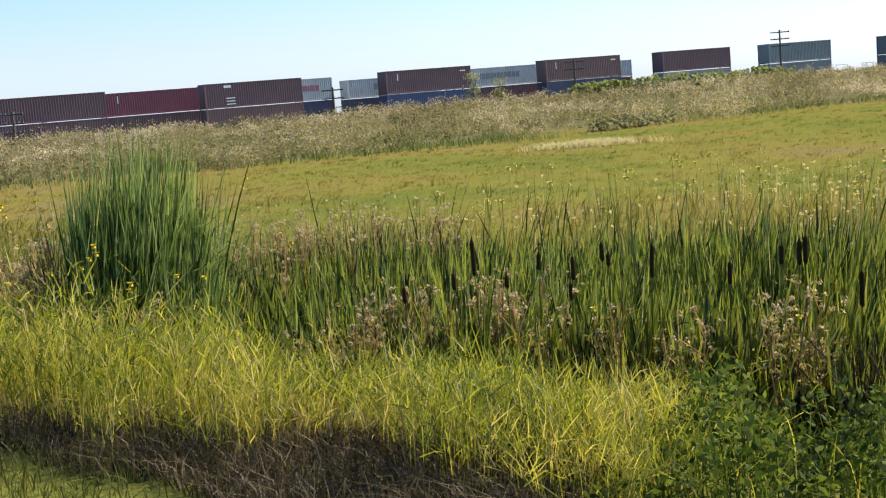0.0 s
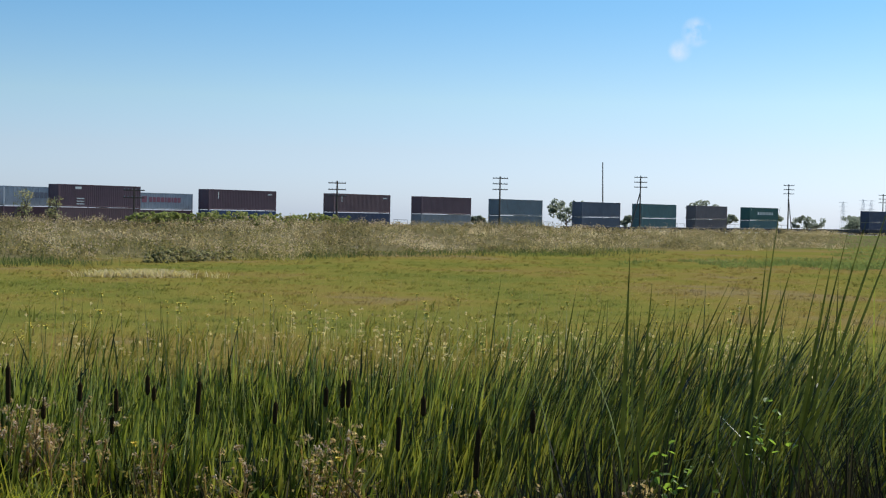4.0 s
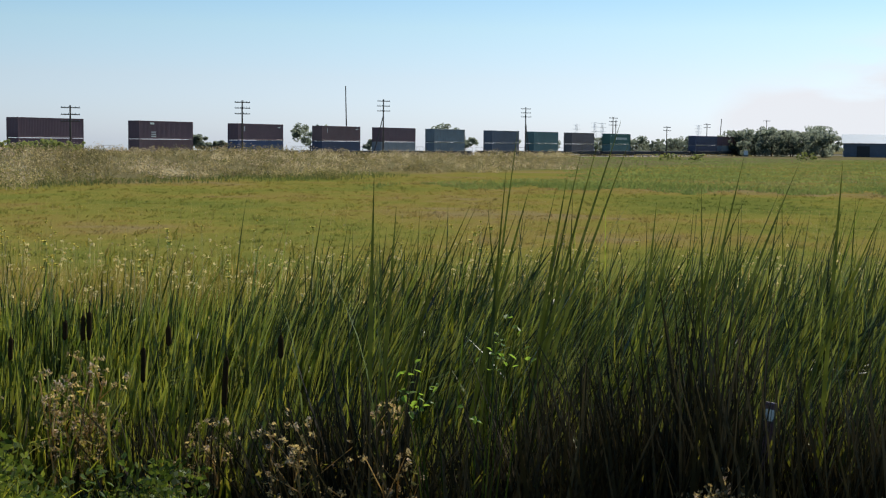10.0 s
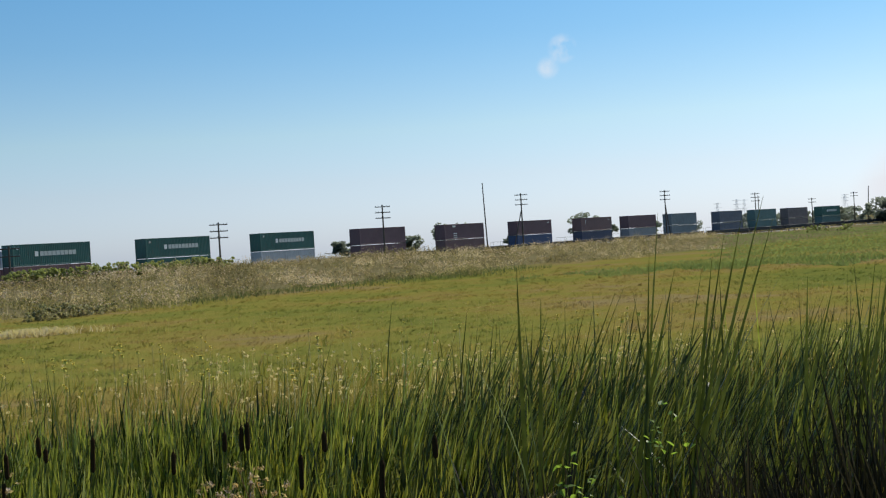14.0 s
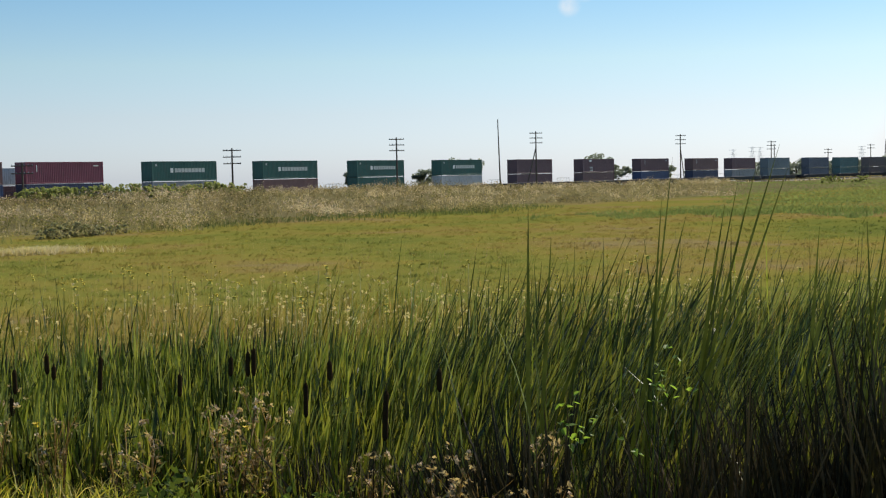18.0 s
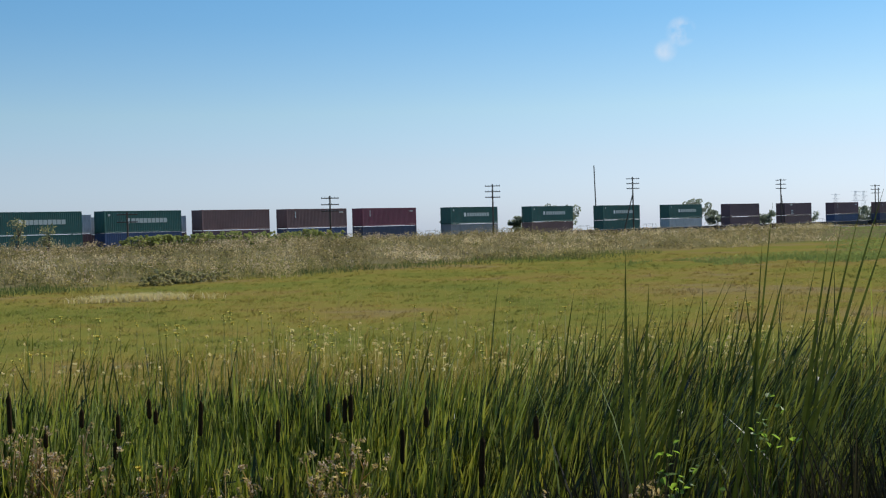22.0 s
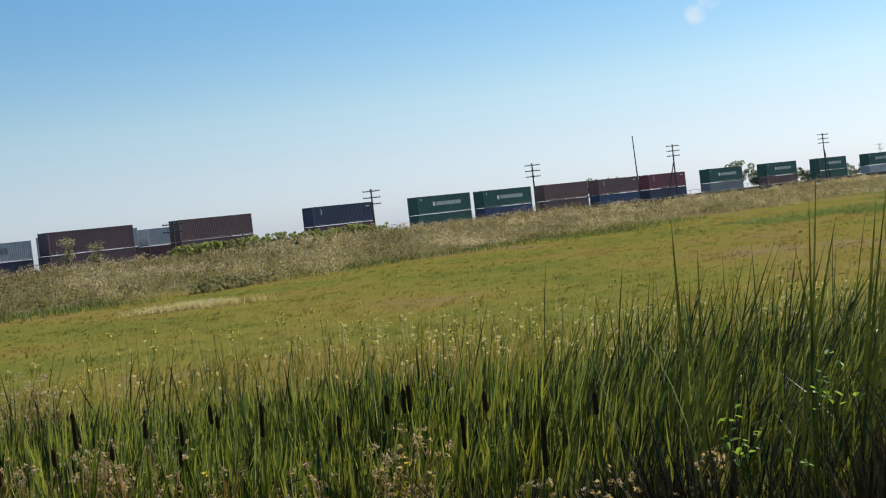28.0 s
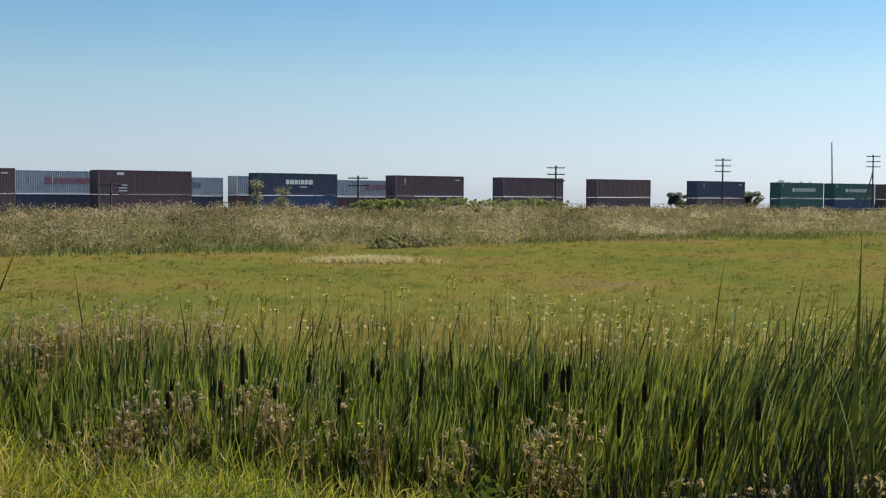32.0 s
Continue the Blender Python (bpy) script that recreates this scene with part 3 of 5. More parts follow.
def car_meshes(well, length):
    key = ("car", well, length)
    if key in MESHES:
        return MESHES[key]
    h, e, d = well / 2, length / 2, {}

    def sill(bm):
        box(bm, -h - 0.4, h + 0.4, -0.06, 0.06, 0.28, 1.05, 0.02)
        box(bm, -h - 0.5, h + 0.5, -0.14, 0.14, 0.98, 1.1, 0.02)
        for i in range(int(well / 1.2)):
            box(bm, -h + 0.5 + i * 1.2, -h + 0.6 + i * 1.2, -0.11, 0.11, 0.3, 1.0)
    d["side_sill"] = mesh_from("side_sill", STEEL, sill)
    d["well_floor"] = mesh_from("well_floor", STEEL, lambda bm: [box(bm, -h + i * well / 6 - 0.3, -h + i * well / 6 + 0.3, -1.25, 1.25, 0.22, 0.3) for i in range(7)])

    def platform(bm):
        box(bm, h + 0.3, e - 0.25, -1.3, 1.3, 0.95, 1.12, 0.03)
        box(bm, h + 0.3, e - 0.3, -0.35, 0.35, 0.6, 0.97, 0.02)
        rod(bm, (e - 0.35, 0, 0.78), (e + 0.02, 0, 0.78), 0.1)
        for y in (-1.2, 1.2):
            rod(bm, (e - 0.4, y, 1.1), (e - 0.4, y, 1.9), 0.025, sides=6)
        rod(bm, (e - 0.4, -1.2, 1.9), (e - 0.4, 1.2, 1.9), 0.025, sides=6)
    d["end_platform"] = mesh_from("end_platform", STEEL, platform)

    def frame_side(bm):
        box(bm, -1.2, 1.2, -0.09, 0.09, 0.42, 0.68, 0.03)
        box(bm, -0.35, 0.35, -0.1, 0.1, 0.2, 0.46, 0.03)
    d["truck_frame"] = mesh_from("truck_frame", STEEL, frame_side)

    def wheel(bm):
        m = Matrix.Rotation(math.pi / 2, 4, "X")
        bmesh.ops.create_cone(bm, cap_ends=True, segments=20, radius1=0.42, radius2=0.40, depth=0.13, matrix=m)
        bmesh.ops.create_cone(bm, cap_ends=True, segments=20, radius1=0.45, radius2=0.45, depth=0.03, matrix=Matrix.Translation((0, 0.07, 0)) @ m)
    d["wheel"] = mesh_from("wheel", RAIL, wheel)
    MESHES[key] = d
    return d


def well_car(well, length, m, label, group):
    root = tagged(new("well_car"), label, "rail car", group)
    root.matrix_world = m
    d = car_meshes(well, length)
    for y in (-1.36, 1.36):
        shared("side_sill", d["side_sill"], root, pose(0, y, 0))
    shared("well_floor", d["well_floor"], root)
    for turn in (0, 180):
        shared("end_platform", d["end_platform"], root, pose(0, 0, 0, 0, 0, turn))
        x = (well / 2 + length / 2) / 2 * (1 if turn == 0 else -1)
        for y in (-1.0, 1.0):
            frame_part = shared("truck_frame", d["truck_frame"], root, pose(x, y, 0))
            for dx in (-0.88, 0.88):
                shared("wheel", d["wheel"], frame_part, pose(dx, -y * 0.25, 0.43, 0, 0, 0 if y < 0 else 180))
    return root


FEET = 0.3048
# moving train: place of the container's left end at the start, upper and lower container, the upper's marks
STACKS = [
    (-302.0, "brown", "brown", "small"), (-280.0, "maroon", "maroon", "corner"), (-258.5, "navy", "blue", "block"),
    (-236.7, "maroon", "maroon", "small"), (-217.1, "maroon", "maroon", None), (-197.8, "brown", "maroon", None),
    (-174.4, "navy", "maroon", "small"), (-152.6, "green", "green", "line"), (-137.1, "green", "blue", "line"),
    (-121.4, "rust", "maroon", None), (-105.9, "rust", "blue", "small"), (-90.3, "red", "navy", "small"),
    (-69.7, "green", "drab", "line"), (-48.0, "green", "rust", "line"), (-26.2, "green", "green", "line"),
    (-3.5, "green", "grey", "line"), (20.0, "maroon", "maroon", None), (43.6, "maroon", "brown", "corner"),
    (67.0, "maroon", "blue", "small"), (90.6, "brown", "navy", "small"), (110.0, "maroon", "drab", None),
    (129.4, "slate", "slate", None), (153.4, "hazed_blue", "hazed_blue", None), (172.8, "teal", "teal", None),
    (192.2, "hazed_brown", "hazed_brown", None), (213.6, "green", "teal", "line"),
    (269.5, "navy", "navy", None), (289.3, "maroon", "slate", None), (308.5, "maroon", "brown", None), (331.0, "brown", "brown", None),
]
COLOUR_WORDS = {"brown": "brown", "maroon": "dark maroon", "rust": "rust-brown", "red": "dark red", "green": "green", "teal": "faded teal",
                "navy": "navy blue", "blue": "blue", "grey": "light grey", "slate": "slate grey", "drab": "drab grey", "hazed_blue": "haze-greyed blue", "hazed_brown": "haze-greyed brown", "white": "white"}
MOVERS = []


def build_train():
    lefts = [s[0] for s in STACKS]
    for i, (s, up, low, marks) in enumerate(STACKS):
        length = 53 * FEET if s > 260 else 40 * FEET
        mid = s + length / 2
        gap_l = lefts[i] - (lefts[i - 1] + 12.19) if i else 9
        gap_r = (lefts[i + 1] - s - length) if i + 1 < len(lefts) and s != 213.6 else 9
        reach = min(gap_l, gap_r, 11.5)
        car = well_car(min(length + reach - 3.2, length + 4.4), length + reach, on_track(mid, 0, RAIL_TOP), "dark steel double-stack well car rolling on the track", "cars of the moving train")
        MOVERS.append((car, mid, RAIL_TOP))
        zl = RAIL_TOP + 0.30
        words = {"line": " with white lettering", "block": " with white block lettering", "corner": " with white end marks"}.get(marks, "")
        c = container(low, f"{COLOUR_WORDS[low]} corrugated steel container in the well of a rail car", on_track(mid, 0, zl), length, 2.591, "grey" if low == "white" else None, "containers of the moving train")
        MOVERS.append((c, mid, zl))
        zu = zl + 2.591 + 0.045
        c = container(up, f"{COLOUR_WORDS[up]} corrugated steel container stacked on another{words}", on_track(mid, 0, zu), length, 2.896, marks, "containers of the moving train", True)
        MOVERS.append((c, mid, zu))
    for mid in (236.5, 256.5):
        car = well_car(14.6, 19.0, on_track(mid, 0, RAIL_TOP), "empty dark steel well car of the rolling train", "cars of the moving train")
        MOVERS.append((car, mid, RAIL_TOP))


build_train()


def bearing_to_s(bearing, off):
    """Where the line of sight at that bearing meets the straight part of a parallel track."""
    return (AWAY + off) * math.tan(radians(bearing - TURN))


# standing train on the siding: bearings of its ends, colours, marks, height of its roof over the rail
STANDING = [(-32.7, -27.4, "navy", "maroon", None, 6.0), (-24.94, -20.22, "red", "maroon", "small", 5.75), (-19.42, -14.85, "grey", "navy", "red", 5.8),
            (-14.2, -9.96, "grey", "navy", "grey", 5.25), (-9.38, -5.44, "grey", "maroon", "grey", 5.55), (-5.03, -1.34, "grey", "maroon", "red", 5.2)]
STAND_OFF = 8.0


def build_standing_train():
    for b0, b1, up, low, marks, top in STANDING:
        s0, s1 = bearing_to_s(b0, STAND_OFF - 1.2), bearing_to_s(b1, STAND_OFF - 1.2)
        length = round(s1 - s0, 1)
        mid = (s0 + s1) / 2
        well_car(length + 0.4, length + 3.0, on_track(mid, STAND_OFF, RAIL_TOP), "dark steel well car standing on the siding", "cars of the standing train")
        low_h = 2.591 if top > 5.5 else 2.438
        up_h = round(min(2.896, top - 0.31 - 0.055 - low_h), 2)
        container(low, f"{COLOUR_WORDS[low]} steel container in a standing well car", on_track(mid, STAND_OFF, RAIL_TOP + 0.30), length, low_h, None, "containers of the standing train")
        container(up, f"{COLOUR_WORDS[up]} steel container stacked on the standing train", on_track(mid, STAND_OFF, RAIL_TOP + 0.30 + 0.045 + low_h), length, up_h, marks, "containers of the standing train", True)


build_standing_train()


# ---- poles ----
def at(bearing, distance):
    b = radians(bearing)
    return math.sin(b) * distance, math.cos(b) * distance


def pole(bearing, distance, tilt, arms, brace=0, twin=False, lean=0.0, arm=2.6):
    """A telegraph pole whose top shows at that bearing and tilt."""
    x, y = at(bearing, distance)
    z0 = float(land(x, y))
    top = EYE[2] + distance * math.tan(radians(tilt)) - z0
    root = tagged(new("telegraph_pole"), "weathered wooden telegraph pole with crossarms beside the railway", "telegraph pole", "telegraph poles along the railway")
    root.matrix_world = pose(x, y, z0, 0, lean, -TURN)
    part("mast", mesh_bm(lambda bm: rod(bm, (0, 0, -0.4), (0, 0, top), 0.17, 0.11, 10)), WOOD, root)
    for i in range(arms):
        z = top - 0.35 - i * 0.95
        a = part("crossarm", mesh_bm(lambda bm: box(bm, -arm / 2, arm / 2, -0.2, -0.08, z - 0.07, z + 0.07, 0.01)), WOOD, root)
        a.matrix_local = pose(0, 0, 0, 0, 0, -38)
        for k in range(6):
            xx = (-0.46 + k * 0.184) * arm
            part("insulator", mesh_bm(lambda bm: rod(bm, (xx, -0.14, z + 0.06), (xx, -0.14, z + 0.22), 0.045, 0.03, 6)), GLASSY, a)
    if brace:
        part("brace", mesh_bm(lambda bm: rod(bm, (brace, 0.3, -0.3), (0.05 * (1 if brace > 0 else -1), 0, top * 0.72), 0.12, 0.1, 8)), WOOD, root)
    if twin:
        part("second_mast", mesh_bm(lambda bm: rod(bm, (2.0, 0, -0.4), (2.0, 0, top - 0.8), 0.15, 0.11, 8)), WOOD, root)
    return root


def pole_distance(bearing):
    return min(136.0 / math.cos(radians(bearing - TURN)), 420.0)


for bearing, tilt, arms, brace, twin in ((-28.78, 0.60, 3, 0, False), (-14.86, 0.55, 2, 0, False), (-3.89, 0.93, 2, 0, False), (5.12, 1.44, 3, 0, False), (12.55, 1.79, 3, 0, False),
                                         (18.90, 1.92, 3, -3.4, False), (25.37, 1.63, 3, 2.8, False), (29.31, 1.24, 3, 0, True), (31.71, 0.84, 2, 0, False), (33.47, 0.98, 2, 0, False)):
    pole(bearing, pole_distance(bearing), tilt, arms, brace, twin)


def bare_mast(bearing, distance, tilt, lean, label, r=0.16):
    x, y = at(bearing, distance)
    z0 = float(land(x, y))
    top = EYE[2] + distance * math.tan(radians(tilt)) - z0
    ob = part("bare_pole", mesh_bm(lambda bm: rod(bm, (0, 0, -0.4), (0, 0, top), r, r * 0.6, 10)), WOOD)
    ob.matrix_world = pose(x, y, z0, 0, lean, 0)
    tagged(ob, label, "pole")


bare_mast(17.26, 262, 2.5, -1.5, "tall bare pole standing behind the railway")
bare_mast(34.0, 430, 1.2, 4.0, "leaning bare wooden pole near the trees", 0.2)
pole(36.04, 460, 1.15, 1, arm=3.0)


# ---- trees and shrubs ----
def leaf_cloud(centres, sizes, per, leaf, rng, flat=0.8):
    """Loose leaf quads scattered round clump centres."""
    c = np.repeat(centres, per, 0)
    s = np.repeat(sizes, per)
    v = rng.normal(size=(len(c), 3))
    v /= np.linalg.norm(v, axis=1)[:, None]
    pos = c + v * (s * rng.uniform(0.45, 1.0, len(c)) ** 0.5)[:, None] * np.array([1, 1, flat])
    a = rng.normal(size=(len(c), 3))
    a /= np.linalg.norm(a, axis=1)[:, None]
    b = np.cross(a, rng.normal(size=(len(c), 3)))
    b /= np.linalg.norm(b, axis=1)[:, None]
    w = (leaf * rng.uniform(0.6, 1.4, len(c)))[:, None]
    return np.stack([pos - a * w, pos + b * w * 0.5, pos + a * w, pos - b * w * 0.5], 1)


def tree(x, y, height, width, seed, label, leaf=0.3, clumps=26, per=70, name="tree", mat=None, trunk_part=0.35):
    rng = np.random.default_rng(seed)
    root = tagged(new(name), label, "shrub" if name == "shrub" else "tree")
    low = float(land(x, y))
    root.matrix_world = pose(x, y, low - 0.1)
    height += max(0.0, -0.3 - low)
    cz = height * (trunk_part + (1 - trunk_part) * rng.uniform(0.1, 0.92, clumps))
    rr = width / 2 * np.sqrt(rng.uniform(0, 1, clumps)) * np.sqrt(np.clip(1.15 - ((cz / height - 0.55) / 0.55) ** 2, 0.15, 1))
    an = rng.uniform(0, 2 * math.pi, clumps)
    centres = np.stack([rr * np.cos(an), rr * np.sin(an), cz], 1)
    sizes = height * rng.uniform(0.08, 0.17, clumps)

    def wood(bm):
        r = height * 0.02
        top = Vector((rng.uniform(-0.3, 0.3), rng.uniform(-0.3, 0.3), height * 0.7))
        rod(bm, (0, 0, -0.2), top, r * 1.3, r * 0.4, 8)
        for c in centres[:: 2]:
            f = min(0.9, c[2] / height * 0.7)
            rod(bm, top * f, Vector(c), r * 0.45, r * 0.12, 5)
    part("trunk", mesh_bm(wood), BARK, root)
    shared("crown", quads("crown", leaf_cloud(centres, sizes, per, leaf, rng), mat or HAZED_LEAF), root)
    return root


def build_trees():
    rng = np.random.default_rng(5)
    for bearing, distance, h, w in ((15.6, 300, 7.6, 9.5), (21.7, 330, 8.2, 7.5), (22.6, 345, 5.5, 6), (18.6, 320, 4.2, 6), (10.6, 260, 4.4, 4.0), (11.5, 262, 3.4, 4), (13.8, 290, 5.0, 5.0), (24.6, 380, 5.5, 8), (26.2, 400, 5.5, 10)):
        x, y = at(bearing, distance)
        tree(x, y, h, w, int(bearing * 100), "leafy green tree beyond the railway")
    for i in range(18):
        bearing = 28.0 + i * 0.33 + rng.uniform(-0.1, 0.1)
        x, y = at(bearing, 520 + rng.uniform(-20, 60))
        tree(x, y, rng.uniform(5.0, 8.0), rng.uniform(9, 13), 300 + i, "dark green tree in a far row", leaf=0.34, clumps=34, per=60, trunk_part=0.02)
    for i in range(16):
        bearing = 34.6 + i * 0.27 + rng.uniform(-0.1, 0.1)
        x, y = at(bearing, 395 + rng.uniform(-15, 40))
        tree(x, y, rng.uniform(7.4, 9.2) + 1.6 * (12 < i < 15), rng.uniform(8, 11), 400 + i, "dark green tree in a dense grove", leaf=0.34, clumps=40, per=60, trunk_part=0.02)
    for bearing, d, h, w in ((37.79, 290, 1.9, 4.6), (33.0, 270, 1.5, 4.0), (31.8, 262, 1.6, 5.0)):
        x, y = at(bearing, d)
        tree(x, y, h, w, int(bearing * 10), "low green shrub in the grass by the railway", leaf=0.16, clumps=24, per=50, name="shrub", mat=SHRUB, trunk_part=0.1)
    # low shrubs along the crest of the bank
    for i in range(30):
        bearing = -3.7 + i * 0.31 + rng.uniform(-0.1, 0.1)
        p = 100.0 / math.cos(radians(bearing - TURN))
        x, y = at(bearing, p)
        tree(x, y, rng.uniform(1.15, 1.65), rng.uniform(2.0, 3.0), 500 + i, "low green shrub on the crest of the bank", leaf=0.09, clumps=22, per=60, name="shrub", mat=SHRUB, trunk_part=0.1)
    for bearing, h in ((-8.55, 3.3), (-7.3, 2.7)):
        x, y = at(bearing, 112)
        tree(x, y, h, 1.2, int(h * 100), "slender young sapling on the bank", leaf=0.08, clumps=22, per=30, name="shrub", mat=BUSH_DARK, trunk_part=0.25)
    for k, (bearing, d) in enumerate(((-2.7, 76), (-1.9, 77), (-1.1, 78), (-0.5, 80))):
        x, y = at(bearing, d)
        tree(x, y, (0.8, 1.0, 0.9, 0.7)[k], 2.8, 610 + k, "dull green bush at the foot of the bank", leaf=0.06, clumps=34, per=50, name="shrub", mat=BUSH_DARK, trunk_part=0.1)


build_trees()


# ---- grasses ----
def stuff(name, sets, mat, label, category):
    v, f, k = [], [], 0
    for verts, faces in sets:
        v.append(verts)
        f.append(faces + k)
        k += len(verts)
    me = quads(name, np.concatenate(v), mat, np.concatenate(f))
    return tagged(new(name, me), label, category, kind="stuff")


def stand(xy):
    return np.concatenate([xy, land(xy[:, 0], xy[:, 1])[:, None]], 1)


def across(xy):
    return xy[:, 0] * math.sin(SHOULDER) + xy[:, 1] * math.cos(SHOULDER)


def perp(xy):
    return xy[:, 0] * ST + xy[:, 1] * CT


def bearing_of(xy):
    return np.degrees(np.arctan2(xy[:, 0], xy[:, 1]))


def along(xy):
    return xy[:, 0] * CT - xy[:, 1] * ST


def in_reeds(xy):
    """The low wet ground where green reeds stand."""
    b, d = bearing_of(xy), np.hypot(*xy.T)
    fuzz = 2.2 * np.sin(xy[:, 0] * 2.3) * np.sin(xy[:, 1] * 1.7) + 1.5 * np.sin(xy[:, 0] * 0.61 + 1)
    return (d > 90 + 4 * np.sin(b * 1.3) + fuzz) & (b > 19 + np.clip((d - 92) * 0.36, 0, 8.5) + 0.3 * fuzz)


def build_grasses():
    rng = np.random.default_rng(11)
    # meadow: short sedge in tufts
    xy = polar(-40, 46, 11, 112, 14000, rng, 1.2)
    xy = xy[(across(xy) > 11.0) & (perp(xy) < 71) & ~in_reeds(xy)]
    xy = np.repeat(xy, 7, 0) + rng.normal(0, 0.13, (len(xy) * 7, 2))
    n, d = len(xy), np.hypot(*xy.T)
    h = rng.uniform(0.03, 0.12, n) * (1 + 0.5 * np.sin(xy[:, 0] * 0.9) * np.sin(xy[:, 1] * 0.7))
    stuff("meadow_grass", [blades(stand(xy), h, 0.007 + d * 0.00062, rng.normal(0, 0.17, (n, 2)) + WIND * 0.08, rng, 2)], MEADOW, "yellow-green sedge covering the wet meadow", "grass")
    xy = polar(-40, 46, 11, 62, 6500, rng, 1.3)
    xy = xy[across(xy) > 11.5]
    n = len(xy)
    base, h = stand(xy), rng.uniform(0.25, 0.62, n)
    lean = rng.normal(0, 0.1, (n, 2)) + WIND * 0.08
    tips = leaf_cloud(base + np.concatenate([lean, h[:, None]], 1), np.full(n, 0.03), 3, 0.022, rng, 2.0).reshape(-1, 3)
    stuff("seed_grass", [blades(base, h, np.full(n, 0.006), lean, rng, 2), (tips, np.arange(len(tips)).reshape(-1, 4))], SEED, "thin brownish grass stalks with seed heads in the meadow", "grass")
    # taller sedge where the meadow meets the cattails
    xy = polar(-40, 47, 12, 42, 24000, rng, 1.15)
    nn = across(xy)
    drift = np.sin(xy[:, 0] * 0.45 + xy[:, 1] * 0.3) + np.sin(xy[:, 1] * 0.5 - xy[:, 0] * 0.2)
    xy = xy[(nn > 10.8) & (nn < 20 + 4 * np.sin(xy[:, 0] * 0.21) + rng.exponential(3.5, len(nn))) & (drift > rng.uniform(-2.2, 0.9, len(nn)))]
    xy = np.repeat(xy, 5, 0) + rng.normal(0, 0.11, (len(xy) * 5, 2))
    n, d = len(xy), np.hypot(*xy.T)
    h = rng.uniform(0.2, 0.75, n) * (1 - 0.35 * smooth(16, 36, d)) * (1 + 0.25 * np.sin(xy[:, 0] * 1.3) * np.sin(xy[:, 1] * 1.1))
    stuff("tall_sedge", [blades(stand(xy), h, 0.0010 * d, rng.normal(0, 0.13, (n, 2)) + WIND * 0.10, rng, 2)], SEDGE, "knee-high yellow-green sedge between the cattails and the meadow", "grass")
    # darker grass at the foot of the bank
    xy = polar(-40, 22, 58, 120, 30000, rng, 1.0)
    p, q = perp(xy), along(xy)
    xy = xy[(p > 60.5 + 2.0 * np.sin(q * 0.13) + rng.exponential(1.0, len(q))) & (p < 69) & ~in_reeds(xy) & (np.sin(q * 0.09 + 0.5) + np.sin(q * 0.23) > -0.5)]
    n = len(xy)
    stuff("foot_grass", [blades(stand(xy), rng.uniform(0.2, 0.5, n), rng.uniform(0.03, 0.06, n), rng.normal(0, 0.15, (n, 2)), rng, 2)], FOOT, "darker green grass along the foot of the bank", "grass")
    # pale dry patch
    spots = [(-5.9, 59.0, 0.4, 0.2, 90), (-5.0, 59.3, 0.4, 0.3, 190), (-3.9, 59.9, 0.45, 0.5, 520), (-2.9, 60.3, 0.5, 0.55, 560), (-2.1, 60.1, 0.3, 0.3, 140), (-0.2, 60.2, 0.25, 0.15, 26)]
    xy = np.concatenate([np.stack([rng.normal(a, c, k), rng.normal(b, e, k)], 1) for a, b, c, e, k in spots])
    n = len(xy)
    stuff("dry_grass_patch", [blades(stand(xy), rng.uniform(0.2, 0.42, n), rng.uniform(0.02, 0.05, n), rng.normal(0, 0.2, (n, 2)), rng, 2)], STRAW, "pale bleached patch of dry grass in the meadow", "grass")
    # weeds on the bank: leafy tufts with pale tops
    xy = polar(-40, 40, 62, 260, 30000, rng, 1.3)
    p, q = perp(xy), along(xy)
    keep = (p > 66 + 3 * np.sin(q * 0.2) + 2 * np.sin(q * 0.57)) & (p < 105) & (q < 235) & ~in_reeds(xy)
    xy = xy[keep]
    base = stand(xy)
    n = len(xy)
    tall = rng.uniform(0.35, 0.9, n) * (1 + 0.6 * np.sin(xy[:, 0] * 0.71) * np.sin(xy[:, 1] * 0.53 + 0.8 * np.sin(xy[:, 0] * 0.37)) + 0.25 * np.sin(xy[:, 0] * 0.23))
    b2 = np.repeat(base, 3, 0) + np.concatenate([rng.normal(0, 0.28, (n * 3, 2)), np.zeros((n * 3, 1))], 1)
    stems = blades(b2, np.repeat(tall, 3) * rng.uniform(0.5, 1.05, n * 3), rng.uniform(0.02, 0.045, n * 3), rng.normal(0, 0.2, (n * 3, 2)), rng, 2)
    tops = leaf_cloud(base + np.stack([np.zeros(n), np.zeros(n), tall * 0.55], 1), rng.uniform(0.25, 0.62, n) * (0.5 + tall), 22, 0.076, rng, 0.75).reshape(-1, 3)
    pw, qw = perp(xy), along(xy)
    green = (pw + 4 * np.sin(qw * 0.19) + 3 * np.sin(qw * 0.47 + 1) + rng.normal(0, 2.5, n) < 79 - 14 * smooth(45, 80, qw)) | (np.sin(xy[:, 0] * 0.33) * np.sin(xy[:, 1] * 0.41 + xy[:, 0] * 0.1) > 0.72)
    for name, pick, mat, label in (("bank_weeds", ~green, WEEDS, "dry brownish weeds and thistles covering the bank"), ("green_bank_weeds", green, GREEN_WEEDS, "dull green weeds on the lower slope of the bank")):
        blade_v = stems[0].reshape(n * 3, -1, 3)[np.repeat(pick, 3)]
        leaf_v = tops.reshape(n, -1, 3)[pick].reshape(-1, 3)
        one = np.array([[0, 1, 3, 2], [2, 3, 5, 4]])
        blade_f = (one[None] + (np.arange(len(blade_v)) * 6)[:, None, None]).reshape(-1, 4)
